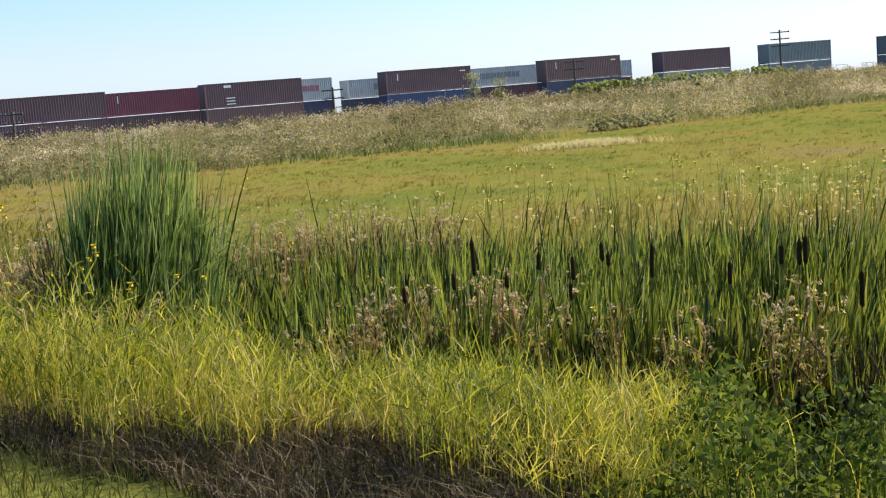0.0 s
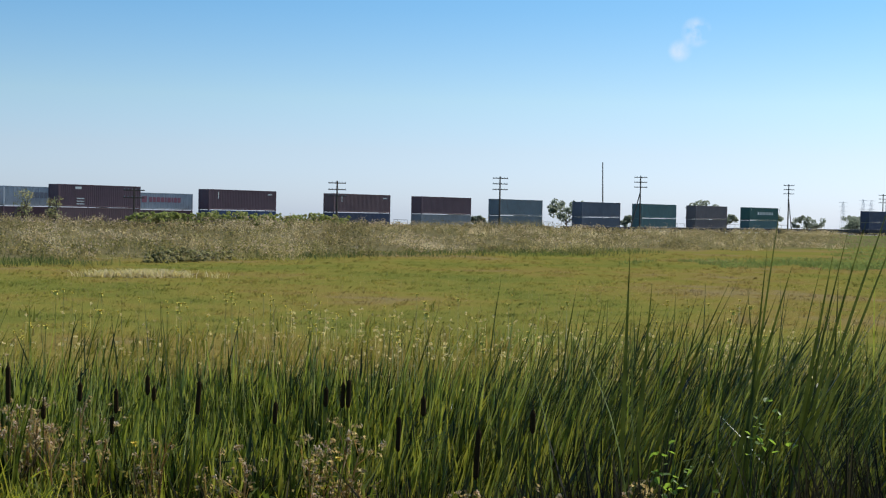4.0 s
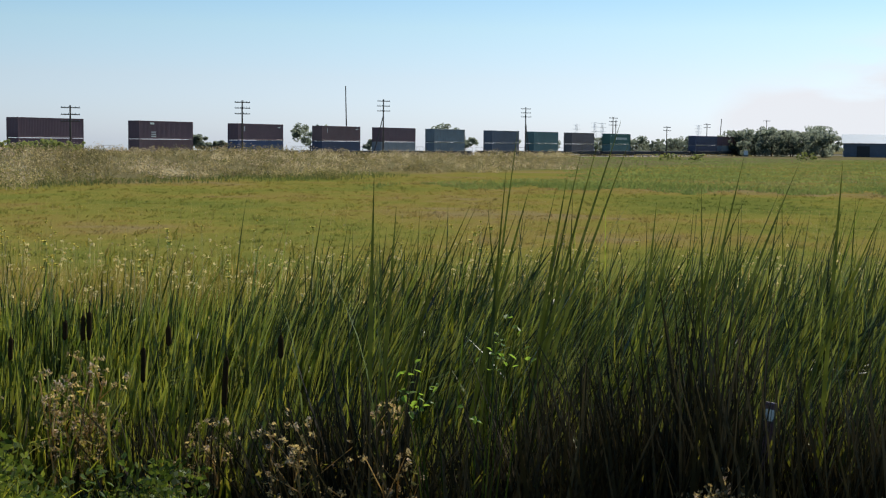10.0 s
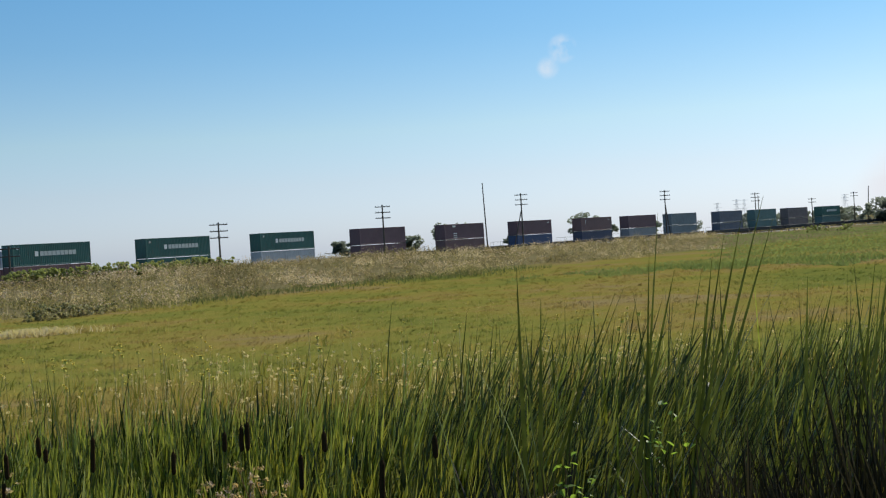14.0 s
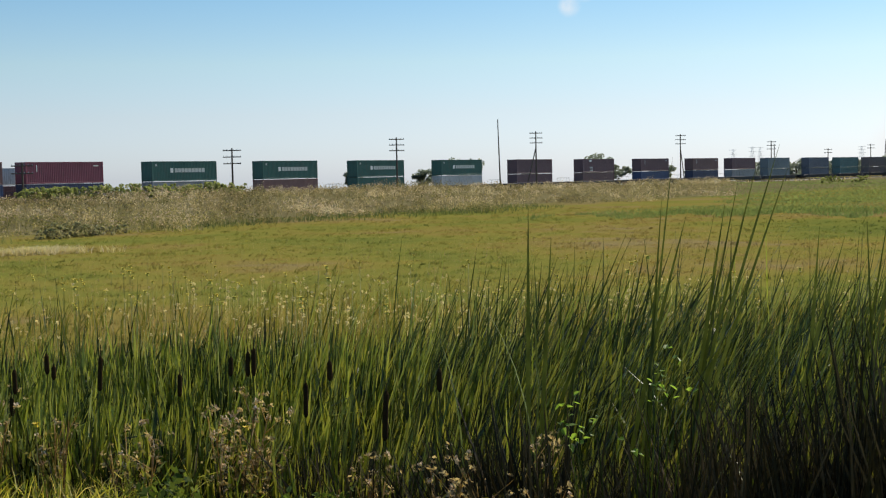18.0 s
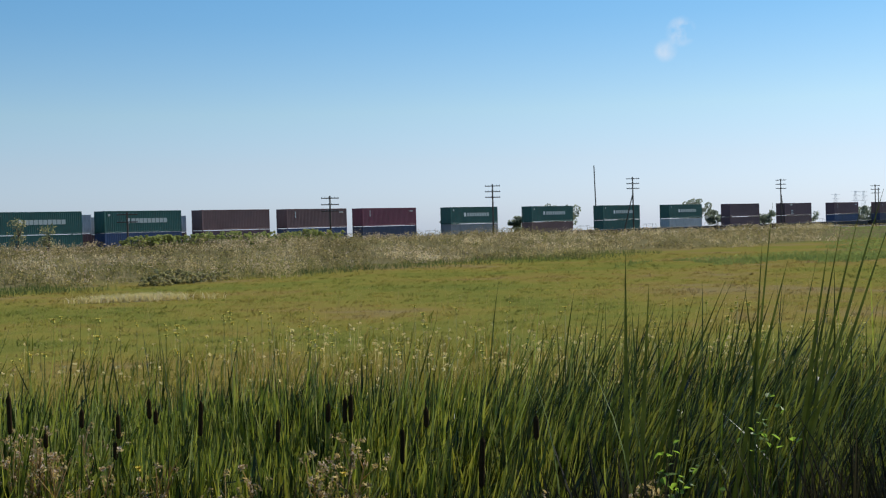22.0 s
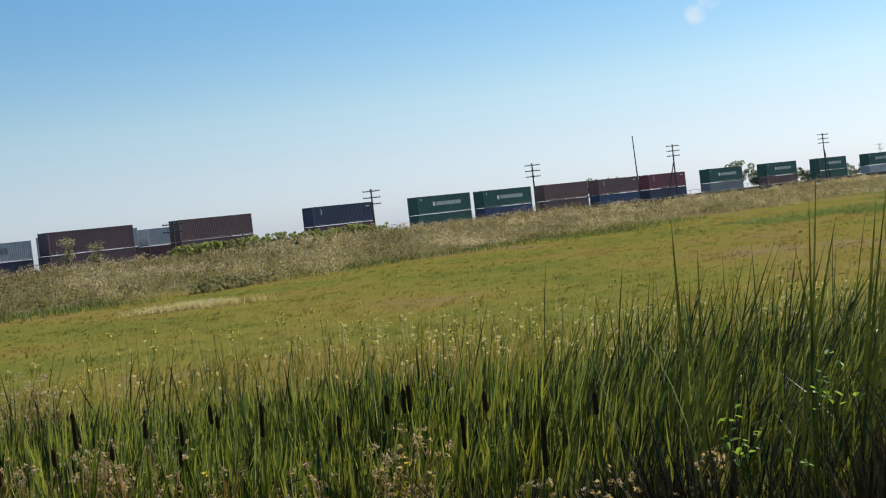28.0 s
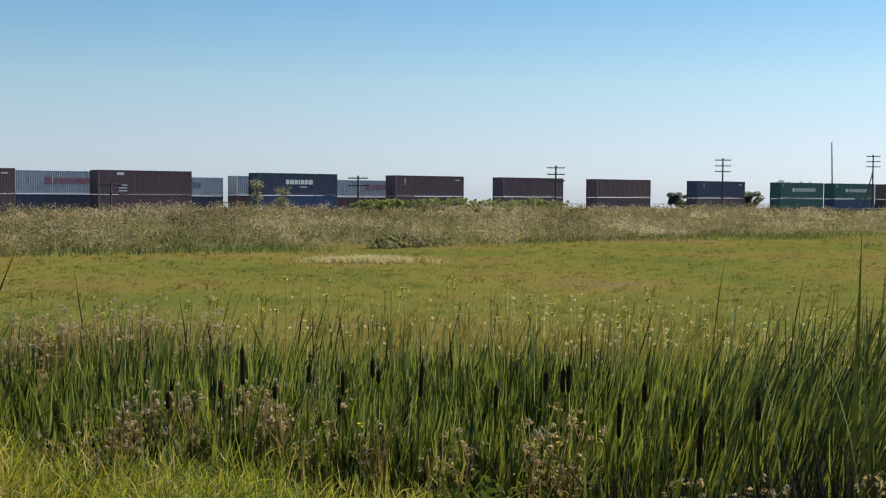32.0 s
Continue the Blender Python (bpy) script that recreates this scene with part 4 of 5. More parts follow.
        stuff(name, [(blade_v.reshape(-1, 3), blade_f), (leaf_v, np.arange(len(leaf_v)).reshape(-1, 4))], mat, label, "weeds")
    # pale seed heads in drifts on the bank
    patch = np.sin(xy[:, 0] * 0.21 + 2) * np.sin(xy[:, 1] * 0.17) + 0.6 * np.sin(xy[:, 0] * 0.47) + 0.8 * smooth(88, 96, perp(xy)) + rng.normal(0, 0.5, n)
    k = np.nonzero(patch > 0.95)[0]
    k = np.repeat(k, 5)
    c = base[k] + np.concatenate([rng.normal(0, 0.28, (len(k), 2)), (tall[k] * rng.uniform(0.75, 1.1, len(k)))[:, None]], 1)
    v = leaf_cloud(c, np.full(len(k), 0.06), 4, 0.04, rng).reshape(-1, 3)
    stuff("bank_seed_heads", [(v, np.arange(len(v)).reshape(-1, 4))], FLUFF, "pale fluffy thistle seed heads in drifts on the bank", "weeds")
    # yellow flowers on the bank
    k = rng.choice(n, 1500, p=np.clip(0.15 + smooth(0, 60, along(xy)) * (perp(xy) < 84), 0.02, 1) / np.clip(0.15 + smooth(0, 60, along(xy)) * (perp(xy) < 84), 0.02, 1).sum())
    v = leaf_cloud(base[k] + np.stack([np.zeros(1500), np.zeros(1500), tall[k] * 0.95], 1), np.full(1500, 0.09), 4, 0.045, rng).reshape(-1, 3)
    stuff("bank_flowers", [(v, np.arange(len(v)).reshape(-1, 4))], YELLOW_DULL, "small dull yellow flower heads among the bank weeds", "flowers")
    # reed bed
    xy = polar(18, 47, 78, 320, 80000, rng, 1.5)
    xy = xy[in_reeds(xy) & (perp(xy) < 133)]
    n, d = len(xy), np.hypot(*xy.T)
    stuff("reed_bed", [blades(stand(xy), rng.uniform(0.05, 0.18, n), 0.02 + d * 0.0005, rng.normal(0, 0.2, (n, 2)) + WIND * 0.1, rng, 2)], REEDBED, "bright green reeds in the low wet ground", "reeds")
    xy = polar(18, 47, 84, 112, 26000, rng, 1.0)
    d = np.hypot(*xy.T)
    xy = xy[in_reeds(xy) & (d < 99 + 3 * np.sin(xy[:, 0] * 0.3))]
    n = len(xy)
    stuff("reed_edge", [blades(stand(xy), rng.uniform(0.08, 0.4, n) * (0.8 + 0.3 * np.sin(xy[:, 0] * 0.5)), rng.uniform(0.025, 0.05, n), rng.normal(0, 0.1, (n, 2)), rng, 2)], REED_EDGE, "darker taller reeds along the edge of the wet ground", "reeds")
    # scrub along and behind the railway
    xy = polar(-42, 46, 140, 520, 30000, rng, 1.4)
    p, q = perp(xy), along(xy)
    line = AWAY - 0.00016 * np.maximum(q - 100, 0) ** 2
    xy = xy[((p > 124) & (p < line - 5)) | (p > line + 24) | ((q > 165) & (p < line - 5) & (p > 118))]
    n, d = len(xy), np.hypot(*xy.T)
    stuff("trackside_grass", [blades(stand(xy), rng.uniform(0.3, 0.8, n), 0.05 + d * 0.0006, rng.normal(0, 0.15, (n, 2)), rng, 2)], WEEDS, "rough grass along the railway", "grass")
    # lush grass on the shoulder: short leaves standing off from leafy stems
    xy = polar(-42, 4, 3.6, 17, 27000, rng, 1.1)
    nn, b = across(xy), bearing_of(xy)
    edge = 8.75 + np.clip((-b - 18) * 0.24, 0, 3.4)
    front = 4.58 - 0.4 * smooth(-16, -5, b) + 0.16 * np.sin(xy[:, 0] * 3) + 0.12 * np.sin(xy[:, 0] * 7)
    xy = xy[(nn > front + rng.exponential(0.11, len(nn))) & (nn < edge + 0.4 * np.sin(xy[:, 0] * 2.0)) & (b < -0.6 - 2.0 * smooth(6.2, 8.0, nn) + rng.normal(0, 2.2, len(b)))]
    tuft = np.sin(xy[:, 0] * 8.3 + 1.7 * np.sin(xy[:, 1] * 5.1)) * np.sin(xy[:, 1] * 7.1 + 1.9 * np.sin(xy[:, 0] * 4.3))
    xy = xy[tuft > rng.uniform(-1.3, 0.25, len(xy))]
    tuft = np.sin(xy[:, 0] * 8.3 + 1.7 * np.sin(xy[:, 1] * 5.1)) * np.sin(xy[:, 1] * 7.1 + 1.9 * np.sin(xy[:, 0] * 4.3))
    hump = 0.16 * tuft + 0.95 + 0.22 * np.sin(xy[:, 0] * 1.7 + 1) * np.sin(xy[:, 1] * 1.3) + 0.12 * np.sin(xy[:, 0] * 4.3) + 0.3 * smooth(-17, -27, bearing_of(xy)) + 0.3 * smooth(6.6, 8.2, across(xy))
    hump *= 1 - 0.28 * smooth(-14, -4, bearing_of(xy))
    m = 9
    n = len(xy) * m
    stem_top = rng.uniform(0.3, 0.62, len(xy)) * hump
    sway = rng.normal(0, 0.10, (len(xy), 2)) + WIND * 0.04
    up = rng.uniform(0.0, 1.0, n) ** 0.75
    foot = stand(np.repeat(xy, m, 0) + rng.normal(0, 0.03, (n, 2)))
    foot[:, :2] += np.repeat(sway, m, 0) * up[:, None]
    foot[:, 2] += np.repeat(stem_top, m) * up
    way = np.concatenate([rng.normal(0, 0.42, (n, 2)) + WIND * 0.08, rng.uniform(0.35, 1.3, (n, 1))], 1)
    stuff("shoulder_grass", [blades(stand(xy), stem_top, np.full(len(xy), 0.005), sway, rng, 2),
                             strips(foot, way, rng.uniform(0.08, 0.20, n), np.hypot(foot[:, 0], foot[:, 1]) * rng.uniform(0.0006, 0.0012, n), rng, 2, rng.uniform(0.0, 0.45, n), 0.6, 0.0, 1.6)], LUSH, "lush leafy yellow-green grass on the road shoulder", "grass")
    # dense dark thatch added where the tall grass shades its own foot
    xy = polar(-42, -3, 2.4, 8, 46000, rng, 1.0)
    nn, b = across(xy), bearing_of(xy)
    xy = xy[(nn > 4.35 - 2.0 * smooth(-25, -17, b) + 0.15 * np.sin(xy[:, 0] * 3)) & (nn < 5.2)]
    n = len(xy)
    stuff("shade_thatch", [blades(stand(xy), rng.uniform(0.04, 0.26, n), rng.uniform(0.004, 0.009, n), rng.normal(0, 0.12, (n, 2)), rng, 2, 0.3)], SHADE_THATCH, "dark brown thatch of dead grass, standing in for shade below the tall grass", "grass")
    xy = polar(-42, 30, 4.8, 9, 16000, rng, 1.0)
    nn = across(xy)
    xy = xy[(nn > 4.9) & (nn < 5.6 + rng.exponential(0.35, len(nn))) & (bearing_of(xy) < -3)]
    n = len(xy)
    stuff("dry_grass_fringe", [blades(stand(xy), rng.uniform(0.1, 0.4, n), rng.uniform(0.003, 0.007, n), rng.normal(0, 0.12, (n, 2)), rng, 3, 0.3)], DRY, "brown dried grass at the foot of the tall grass", "grass")
    xy = polar(-60, 60, 0.6, 8.5, 42000, rng, 0.75)
    xy = xy[across(xy) < 4.4 - 2.0 * smooth(-26, -19, bearing_of(xy)) * (1 - smooth(14, 30, bearing_of(xy))) + rng.normal(0, 0.1, len(xy))]
    n = len(xy)
    stuff("mown_grass", [blades(stand(xy), rng.uniform(0.05, 0.16, n), rng.uniform(0.004, 0.008, n), rng.normal(0, 0.06, (n, 2)), rng, 2)], SHORT, "short mown grass along the road shoulder", "grass")
    xy = polar(-6, 13, 3.9, 7.2, 2800, rng)
    nn, b = across(xy), bearing_of(xy)
    xy = xy[(nn > 4.0 + 0.9 * smooth(6, 11, b)) & (nn < 6.3) & (b > -2.4 + rng.normal(0, 1.4, len(b)))]
    n = len(xy)
    herb = stand(xy) + np.stack([np.zeros(n), np.zeros(n), rng.uniform(0.05, 0.4, n) * (0.8 + 0.4 * np.sin(xy[:, 0] * 9))], 1)
    own = np.random.default_rng(77)
    keep = own.random(n) < 0.85
    v = leaf_cloud(herb[keep], np.full(keep.sum(), 0.07), 6, 0.019, rng).reshape(-1, 3)
    tuft = xy[own.random(n) < 0.16] + own.normal(0, 0.05, 2)
    m = len(tuft)
    stuff("undergrowth_grass", [blades(stand(tuft), own.uniform(0.15, 0.5, m), own.uniform(0.004, 0.008, m), own.normal(0, 0.16, (m, 2)), own, 4, 0.3)], LUSH, "loose yellow-green grass blades among dark leafy weeds", "grass")
    stuff("undergrowth", [blades(stand(xy), herb[:, 2] - stand(xy)[:, 2], np.full(n, 0.006), rng.normal(0, 0.03, (n, 2)), rng, 2), (v, np.arange(len(v)).reshape(-1, 4))], UNDERGROWTH, "dark leafy weeds between the grass and the cattails", "weeds")
    # cattails: fans of leaves rising from each shoot under a closed, uneven canopy
    xy = np.concatenate([polar(-30, 47, 5.6, 18.5, 11500, rng, 0.85), polar(-22, 9, 8.0, 18.5, 4000, rng, 0.9), polar(9, 47, 5.6, 16, 3400, rng, 0.85)])
    nn, b = across(xy), bearing_of(xy)
    front = 7.9 - 1.65 * smooth(4, 15, b) + np.clip((-b - 14) * 0.25, 0, 3)
    keep = (nn > front + rng.uniform(0, 0.5, len(b))) & (nn < 12.3 - 0.8 * smooth(4, 20, b) + 0.7 * np.sin(xy[:, 0] * 0.9) + rng.exponential(1.4, len(b))) & (b > -21 + rng.normal(0, 2, len(b)))
    xy, b, nn = xy[keep], b[keep], nn[keep]
    m = 7
    n = len(xy) * m
    crown = 1.46 + 0.05 * (nn - 7.9) - 0.2 * np.maximum(nn - 12.3, 0) + 0.28 * smooth(2, 22, b) + 0.11 * np.sin(xy[:, 0] * 1.9 + xy[:, 1]) + 0.07 * np.sin(xy[:, 0] * 4.7) * np.sin(xy[:, 1] * 3.9) + rng.normal(0, 0.09, len(xy))
    canopy = crown - land(xy[:, 0], xy[:, 1])
    tall = np.repeat(canopy, m) * (0.32 + 0.72 * rng.uniform(0, 1, n) ** 0.65)
    blow = 0.12 + 0.88 * smooth(2, 24, b)
    shoot = rng.normal(0, 0.07, (len(xy), 2)) + WIND * (rng.uniform(0.15, 0.6, len(xy)) * blow)[:, None]
    way = np.concatenate([np.repeat(shoot, m, 0) + rng.normal(0, 0.17, (n, 2)), np.ones((n, 1))], 1)
    foot = stand(np.repeat(xy, m, 0) + rng.normal(0, 0.04, (n, 2)))
    # young picks the lit colour copy, mostly leftward and in the back rows
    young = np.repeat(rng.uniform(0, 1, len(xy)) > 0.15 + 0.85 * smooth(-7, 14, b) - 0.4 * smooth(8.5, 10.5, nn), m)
    for name, pick, mat, label in (("shaded_cattail_leaves", ~young, SHADED_CATTAIL, "dense cattail leaves, shade put into their dark green, leaning in the wind"), ("lit_cattail_leaves", young, LIT_CATTAIL, "upright green cattail leaves behind the grass, side light put into their colour")):
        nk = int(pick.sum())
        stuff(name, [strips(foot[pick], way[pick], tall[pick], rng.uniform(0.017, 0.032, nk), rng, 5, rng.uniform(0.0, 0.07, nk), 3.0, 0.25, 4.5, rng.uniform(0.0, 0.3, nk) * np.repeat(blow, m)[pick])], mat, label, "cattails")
    tops = polar(-16, 46, 6.9, 17.0, 3300, rng, 0.8)
    nt, bt = across(tops), bearing_of(tops)
    tops = tops[(nt > 7.3 + 1.0 * (bt < 9)) & (nt < 15) & (rng.uniform(0, 1, len(bt)) < 0.13 + 0.6 * smooth(4, 18, bt))]
    tops = np.repeat(tops, 2, 0) + rng.normal(0, 0.03, (len(tops) * 2, 2))
    nt, bt = len(tops), bearing_of(tops)
    rise = 1.35 + 0.06 * (across(tops) - 7.9) + 0.7 * rng.uniform(0, 1, nt) ** 1.5 + 0.36 * smooth(4, 24, bt) - land(tops[:, 0], tops[:, 1])
    way = np.concatenate([rng.normal(0, 0.14, (nt, 2)) + WIND * (rng.uniform(0.1, 0.85, nt) * (0.12 + 0.88 * smooth(2, 18, bt)))[:, None], np.ones((nt, 1))], 1)
    # fresh picks the lit colour copy too, more often to the left
    fresh = rng.uniform(0, 1, nt) < 0.5 - 0.3 * smooth(4, 20, bt)
    for name, pick, mat, label in (("tall_cattail_leaves", ~fresh, TALL_LEAF, "taller dark cattail leaves standing out above the rest"), ("tall_lit_cattail_leaves", fresh, LIT_CATTAIL, "taller cattail leaves bent over by the wind, light put into their green")):
        nk = int(pick.sum())
        stuff(name, [strips(stand(tops[pick]), way[pick], rise[pick], rng.uniform(0.011, 0.021, nk), rng, 6, rng.uniform(0.0, 0.05, nk), 1.0, 0.06, 4.0, rng.uniform(-0.03, 0.12, nk))], mat, label, "cattails")
    # pale seed heads on stalks
    heads = np.concatenate([polar(22, 46, 14, 34, 700, rng, 1.0), polar(-30, 24, 14, 34, 1500, rng, 1.0)])
    heads = heads[np.sin(heads[:, 0] * 0.9 + 1) * np.sin(heads[:, 1] * 0.7) + 0.5 * np.sin(heads[:, 0] * 0.31) > rng.uniform(-0.9, 0.8, len(heads))]
    nh = len(heads)
    base = stand(heads)
    hh = rng.uniform(0.25, 0.72, nh)
    v = leaf_cloud(base + np.stack([np.zeros(nh), np.zeros(nh), hh], 1), np.full(nh, 0.035), 5, 0.034, rng).reshape(-1, 3)
    stuff("meadow_seed_heads", [blades(base, hh, np.full(nh, 0.007), np.zeros((nh, 2)), rng, 2), (v, np.arange(len(v)).reshape(-1, 4))], PALE_HEAD, "pale creamy seed heads on stalks in the meadow", "weeds")
    low = polar(-26, 14, 7.5, 13, 4500, rng, 0.9)
    nl, bl = across(low), bearing_of(low)
    low = low[(nl > 7.7 + np.clip((-bl - 14) * 0.25, 0, 3)) & (np.sin(low[:, 0] * 2.1) + np.sin(low[:, 1] * 1.7 + low[:, 0]) > -0.4 + 0.9 * smooth(8, 20, bl))]
    low = np.repeat(low, 3, 0) + rng.normal(0, 0.05, (len(low) * 3, 2))
    nl = len(low)
    stuff("understorey_grass", [blades(stand(low), rng.uniform(0.3, 0.85, nl), rng.uniform(0.006, 0.013, nl), rng.normal(0, 0.15, (nl, 2)) + WIND * 0.08, rng, 3, twist=1.5)], LUSH, "bright yellow-green grass standing between the cattails", "grass")
    # dead leaves, packed densely to stand in for the deep shade at the foot
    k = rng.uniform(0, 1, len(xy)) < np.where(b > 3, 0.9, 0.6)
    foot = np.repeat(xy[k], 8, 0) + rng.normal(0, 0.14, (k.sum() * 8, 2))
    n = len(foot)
    # extra dark rows before the green front, higher to the right, as painted shade
    shade_rows = polar(-16, 47, 5.4, 10.5, 38000, rng)
    nn, bb = across(shade_rows), bearing_of(shade_rows)
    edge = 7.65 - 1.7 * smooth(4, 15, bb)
    shade_rows = shade_rows[(nn > edge + rng.uniform(0, 0.3, len(nn))) & (nn < edge + 1.0) & (rng.uniform(0, 1, len(nn)) < 0.15 + 0.85 * smooth(2, 17, bb))]
    taller = np.concatenate([np.ones(n), 0.55 + 0.72 * smooth(8, 23, bearing_of(shade_rows))])
    foot = np.concatenate([foot, shade_rows])
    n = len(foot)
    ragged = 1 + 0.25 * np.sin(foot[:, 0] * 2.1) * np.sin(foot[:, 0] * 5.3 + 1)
    stuff("shaded_dead_leaves", [blades(stand(foot), rng.uniform(0.25, 0.95, n) * (1 + 0.5 * smooth(4, 24, bearing_of(foot))) * ragged * taller, rng.uniform(0.016, 0.032, n), rng.normal(0, 0.22, (n, 2)), rng, 2, twist=1.5)], DEAD_SHADED, "brown dead leaves, darkened and packed to stand in for shade under the cattails", "cattails")


build_grasses()


# ---- single plants ----
def spot(bearing, distance):
    x, y = at(bearing, distance)
    return x, y, float(land(x, y))


def leaf_fan(count, height, spread, rng, mat, parent, width=(0.012, 0.022), name="leaf"):
    for i in range(count):
        face = -math.atan2(parent.matrix_world.translation.x, parent.matrix_world.translation.y) + rng.normal(0, 0.5)
        lean = np.array([rng.normal(0, spread), rng.normal(0, spread)])[None] + WIND[None] * height * rng.uniform(0.04, 0.16)
        v, f = blades(np.zeros((1, 3)), np.array([height * (1.0 if i == 0 else rng.uniform(0.72, 0.98))]), np.array([rng.uniform(*width)]), lean, rng, 7, 0.0, np.array([face]), 0.9)
        shared(name, quads(name, v, mat, f), parent)


def cattail(bearing, distance, tilt, length, seed):
    """A cattail whose brown head ends at that bearing and tilt."""
    rng = np.random.default_rng(seed)
    x, y, z = spot(bearing, distance)
    top = EYE[2] + distance * math.tan(radians(tilt)) - z
    root = tagged(new("cattail"), "cattail stalk with a dark brown seed head", "cattail", "cattails with seed heads")
    root.matrix_world = pose(x, y, z, 0, rng.uniform(-1, 3), 0)
    part("stem", mesh_bm(lambda bm: rod(bm, (0, 0, -0.05), (0, 0, top - length), 0.008, 0.005, 6)), SHADED_CATTAIL, root)

    def head(bm):
        rod(bm, (0, 0, top - length), (0, 0, top - length + 0.02), 0.008, 0.017, 10)
        rod(bm, (0, 0, top - length + 0.02), (0, 0, top - 0.02), 0.017, 0.016, 10)
        rod(bm, (0, 0, top - 0.02), (0, 0, top), 0.016, 0.006, 10)
    part("seed_head", mesh_bm(head), HEAD, root, "dark brown seed head")
    part("spike", mesh_bm(lambda bm: rod(bm, (0, 0, top), (0, 0, top + rng.uniform(0.04, 0.1)), 0.004, 0.002, 5)), DEAD_SHADED, root)
    leaf_fan(3, top * 1.05, 0.12, rng, SHADED_CATTAIL, root)


for k, (b, e, l) in enumerate(((-8.95, -6.88, 0.26), (-6.40, -7.66, 0.13), (-4.53, -7.97, 0.17), (-3.12, -7.39, 0.14), (-2.95, -7.9, 0.1), (-1.40, -7.63, 0.24), (4.32, -7.94, 0.14), (5.25, -7.75, 0.18), (5.58, -7.60, 0.2),
                               (7.85, -9.25, 0.25), (-12.42, -8.78, 0.12), (-10.19, -8.35, 0.12), (11.25, -9.75, 0.3), (-4.7, -9.2, 0.12), (2.2, -8.6, 0.16), (9.3, -8.3, 0.12), (-7.6, -8.6, 0.1), (14.3, -8.8, 0.14))):
    cattail(b, 8.9 if b < 9 else 7.4, e, l, 900 + k)


def reed_plant(distance, tips, seed):
    """A tall cattail: its leaves end at bearing and tilt, each with a slant of its own."""
    rng = np.random.default_rng(seed)
    feet = [b - 0.75 * k * (e + 20.0) for b, e, k in tips]
    x, y, z = spot(sum(feet) / len(feet), distance)
    root = tagged(new("tall_cattail"), "tall green cattail plant rising above the others", "cattail", "tall cattails")
    root.matrix_world = pose(x, y, z)
    for (b, e, k), foot in zip(tips, feet):
        fx, fy, fz = spot(foot, distance)
        tx, ty = at(b, distance)
        rise = EYE[2] + distance * math.tan(radians(e)) - fz
        face = -math.radians(b) + rng.normal(0, 0.5)
        v, f = blades(np.array([[fx - x, fy - y, fz - z]]), np.array([rise]), np.array([rng.uniform(0.022, 0.031)]), np.array([[tx - fx, ty - fy]]), rng, 9, 0.0, np.array([face]), 0.5, 1.0, 0.5)
        shared("leaf", quads("leaf", v, TALL_LEAF, f), root)


for k, tips in enumerate((((25.02, 0.61, 0.16), (24.52, -1.23, 0.09), (25.6, -2.0, 0.3)), ((27.96, -0.1, 0.23), (28.7, 0.27, 0.32), (27.3, -1.5, 0.2)), ((29.67, 1.07, 0.47), (30.02, 0.03, 0.5), (30.41, -2.14, 0.8)),
                          ((22.91, -2.83, 0.5), (21.9, -3.4, 0.35)), ((18.5, -1.48, 0.02), (19.52, -2.95, 0.1)), ((35.12, -0.48, 0.25), (34.2, -2.0, 0.2), (33.3, -1.9, -0.05)),
                          ((37.5, -0.7, 0.47), (36.76, -1.8, 0.44), (37.44, -2.49, 0.7)), ((39.31, -0.6, 0.06), (40.07, -2.2, 0.25), (41.15, -2.39, 0.45)), ((33.18, -2.33, 0.1), (32.4, -3.0, 0.4), (31.34, -2.57, 0.08)))):
    reed_plant(7.3, tips, 950 + k)


def bent_leaf(bearing, distance, tilt, fall, seed):
    """A pale leaf that rises from the stand and arches over to one side."""
    rng = np.random.default_rng(seed)
    x, y, z = spot(bearing, distance)
    root = tagged(new("bent_leaf"), "pale green cattail leaf arching over the others", "cattail leaf", "bent leaves")
    root.matrix_world = pose(x, y, z, 0, 0, -bearing)
    h = (EYE[2] + distance * math.tan(radians(tilt)) - z) * 1.04
    v, f = blades(np.zeros((1, 3)), np.array([h]), np.array([0.019]), np.array([[fall, 0.0]]), rng, 12, 0.06, np.array([0.3]), 0.8, 3.0)
    shared("blade", quads("blade", v, LIT_CATTAIL, f), root)


for k, (b, e, w) in enumerate(((18.9, -4.1, -0.42), (15.4, -6.4, -0.16))):
    bent_leaf(b, 6.7, e, w, 990 + k)


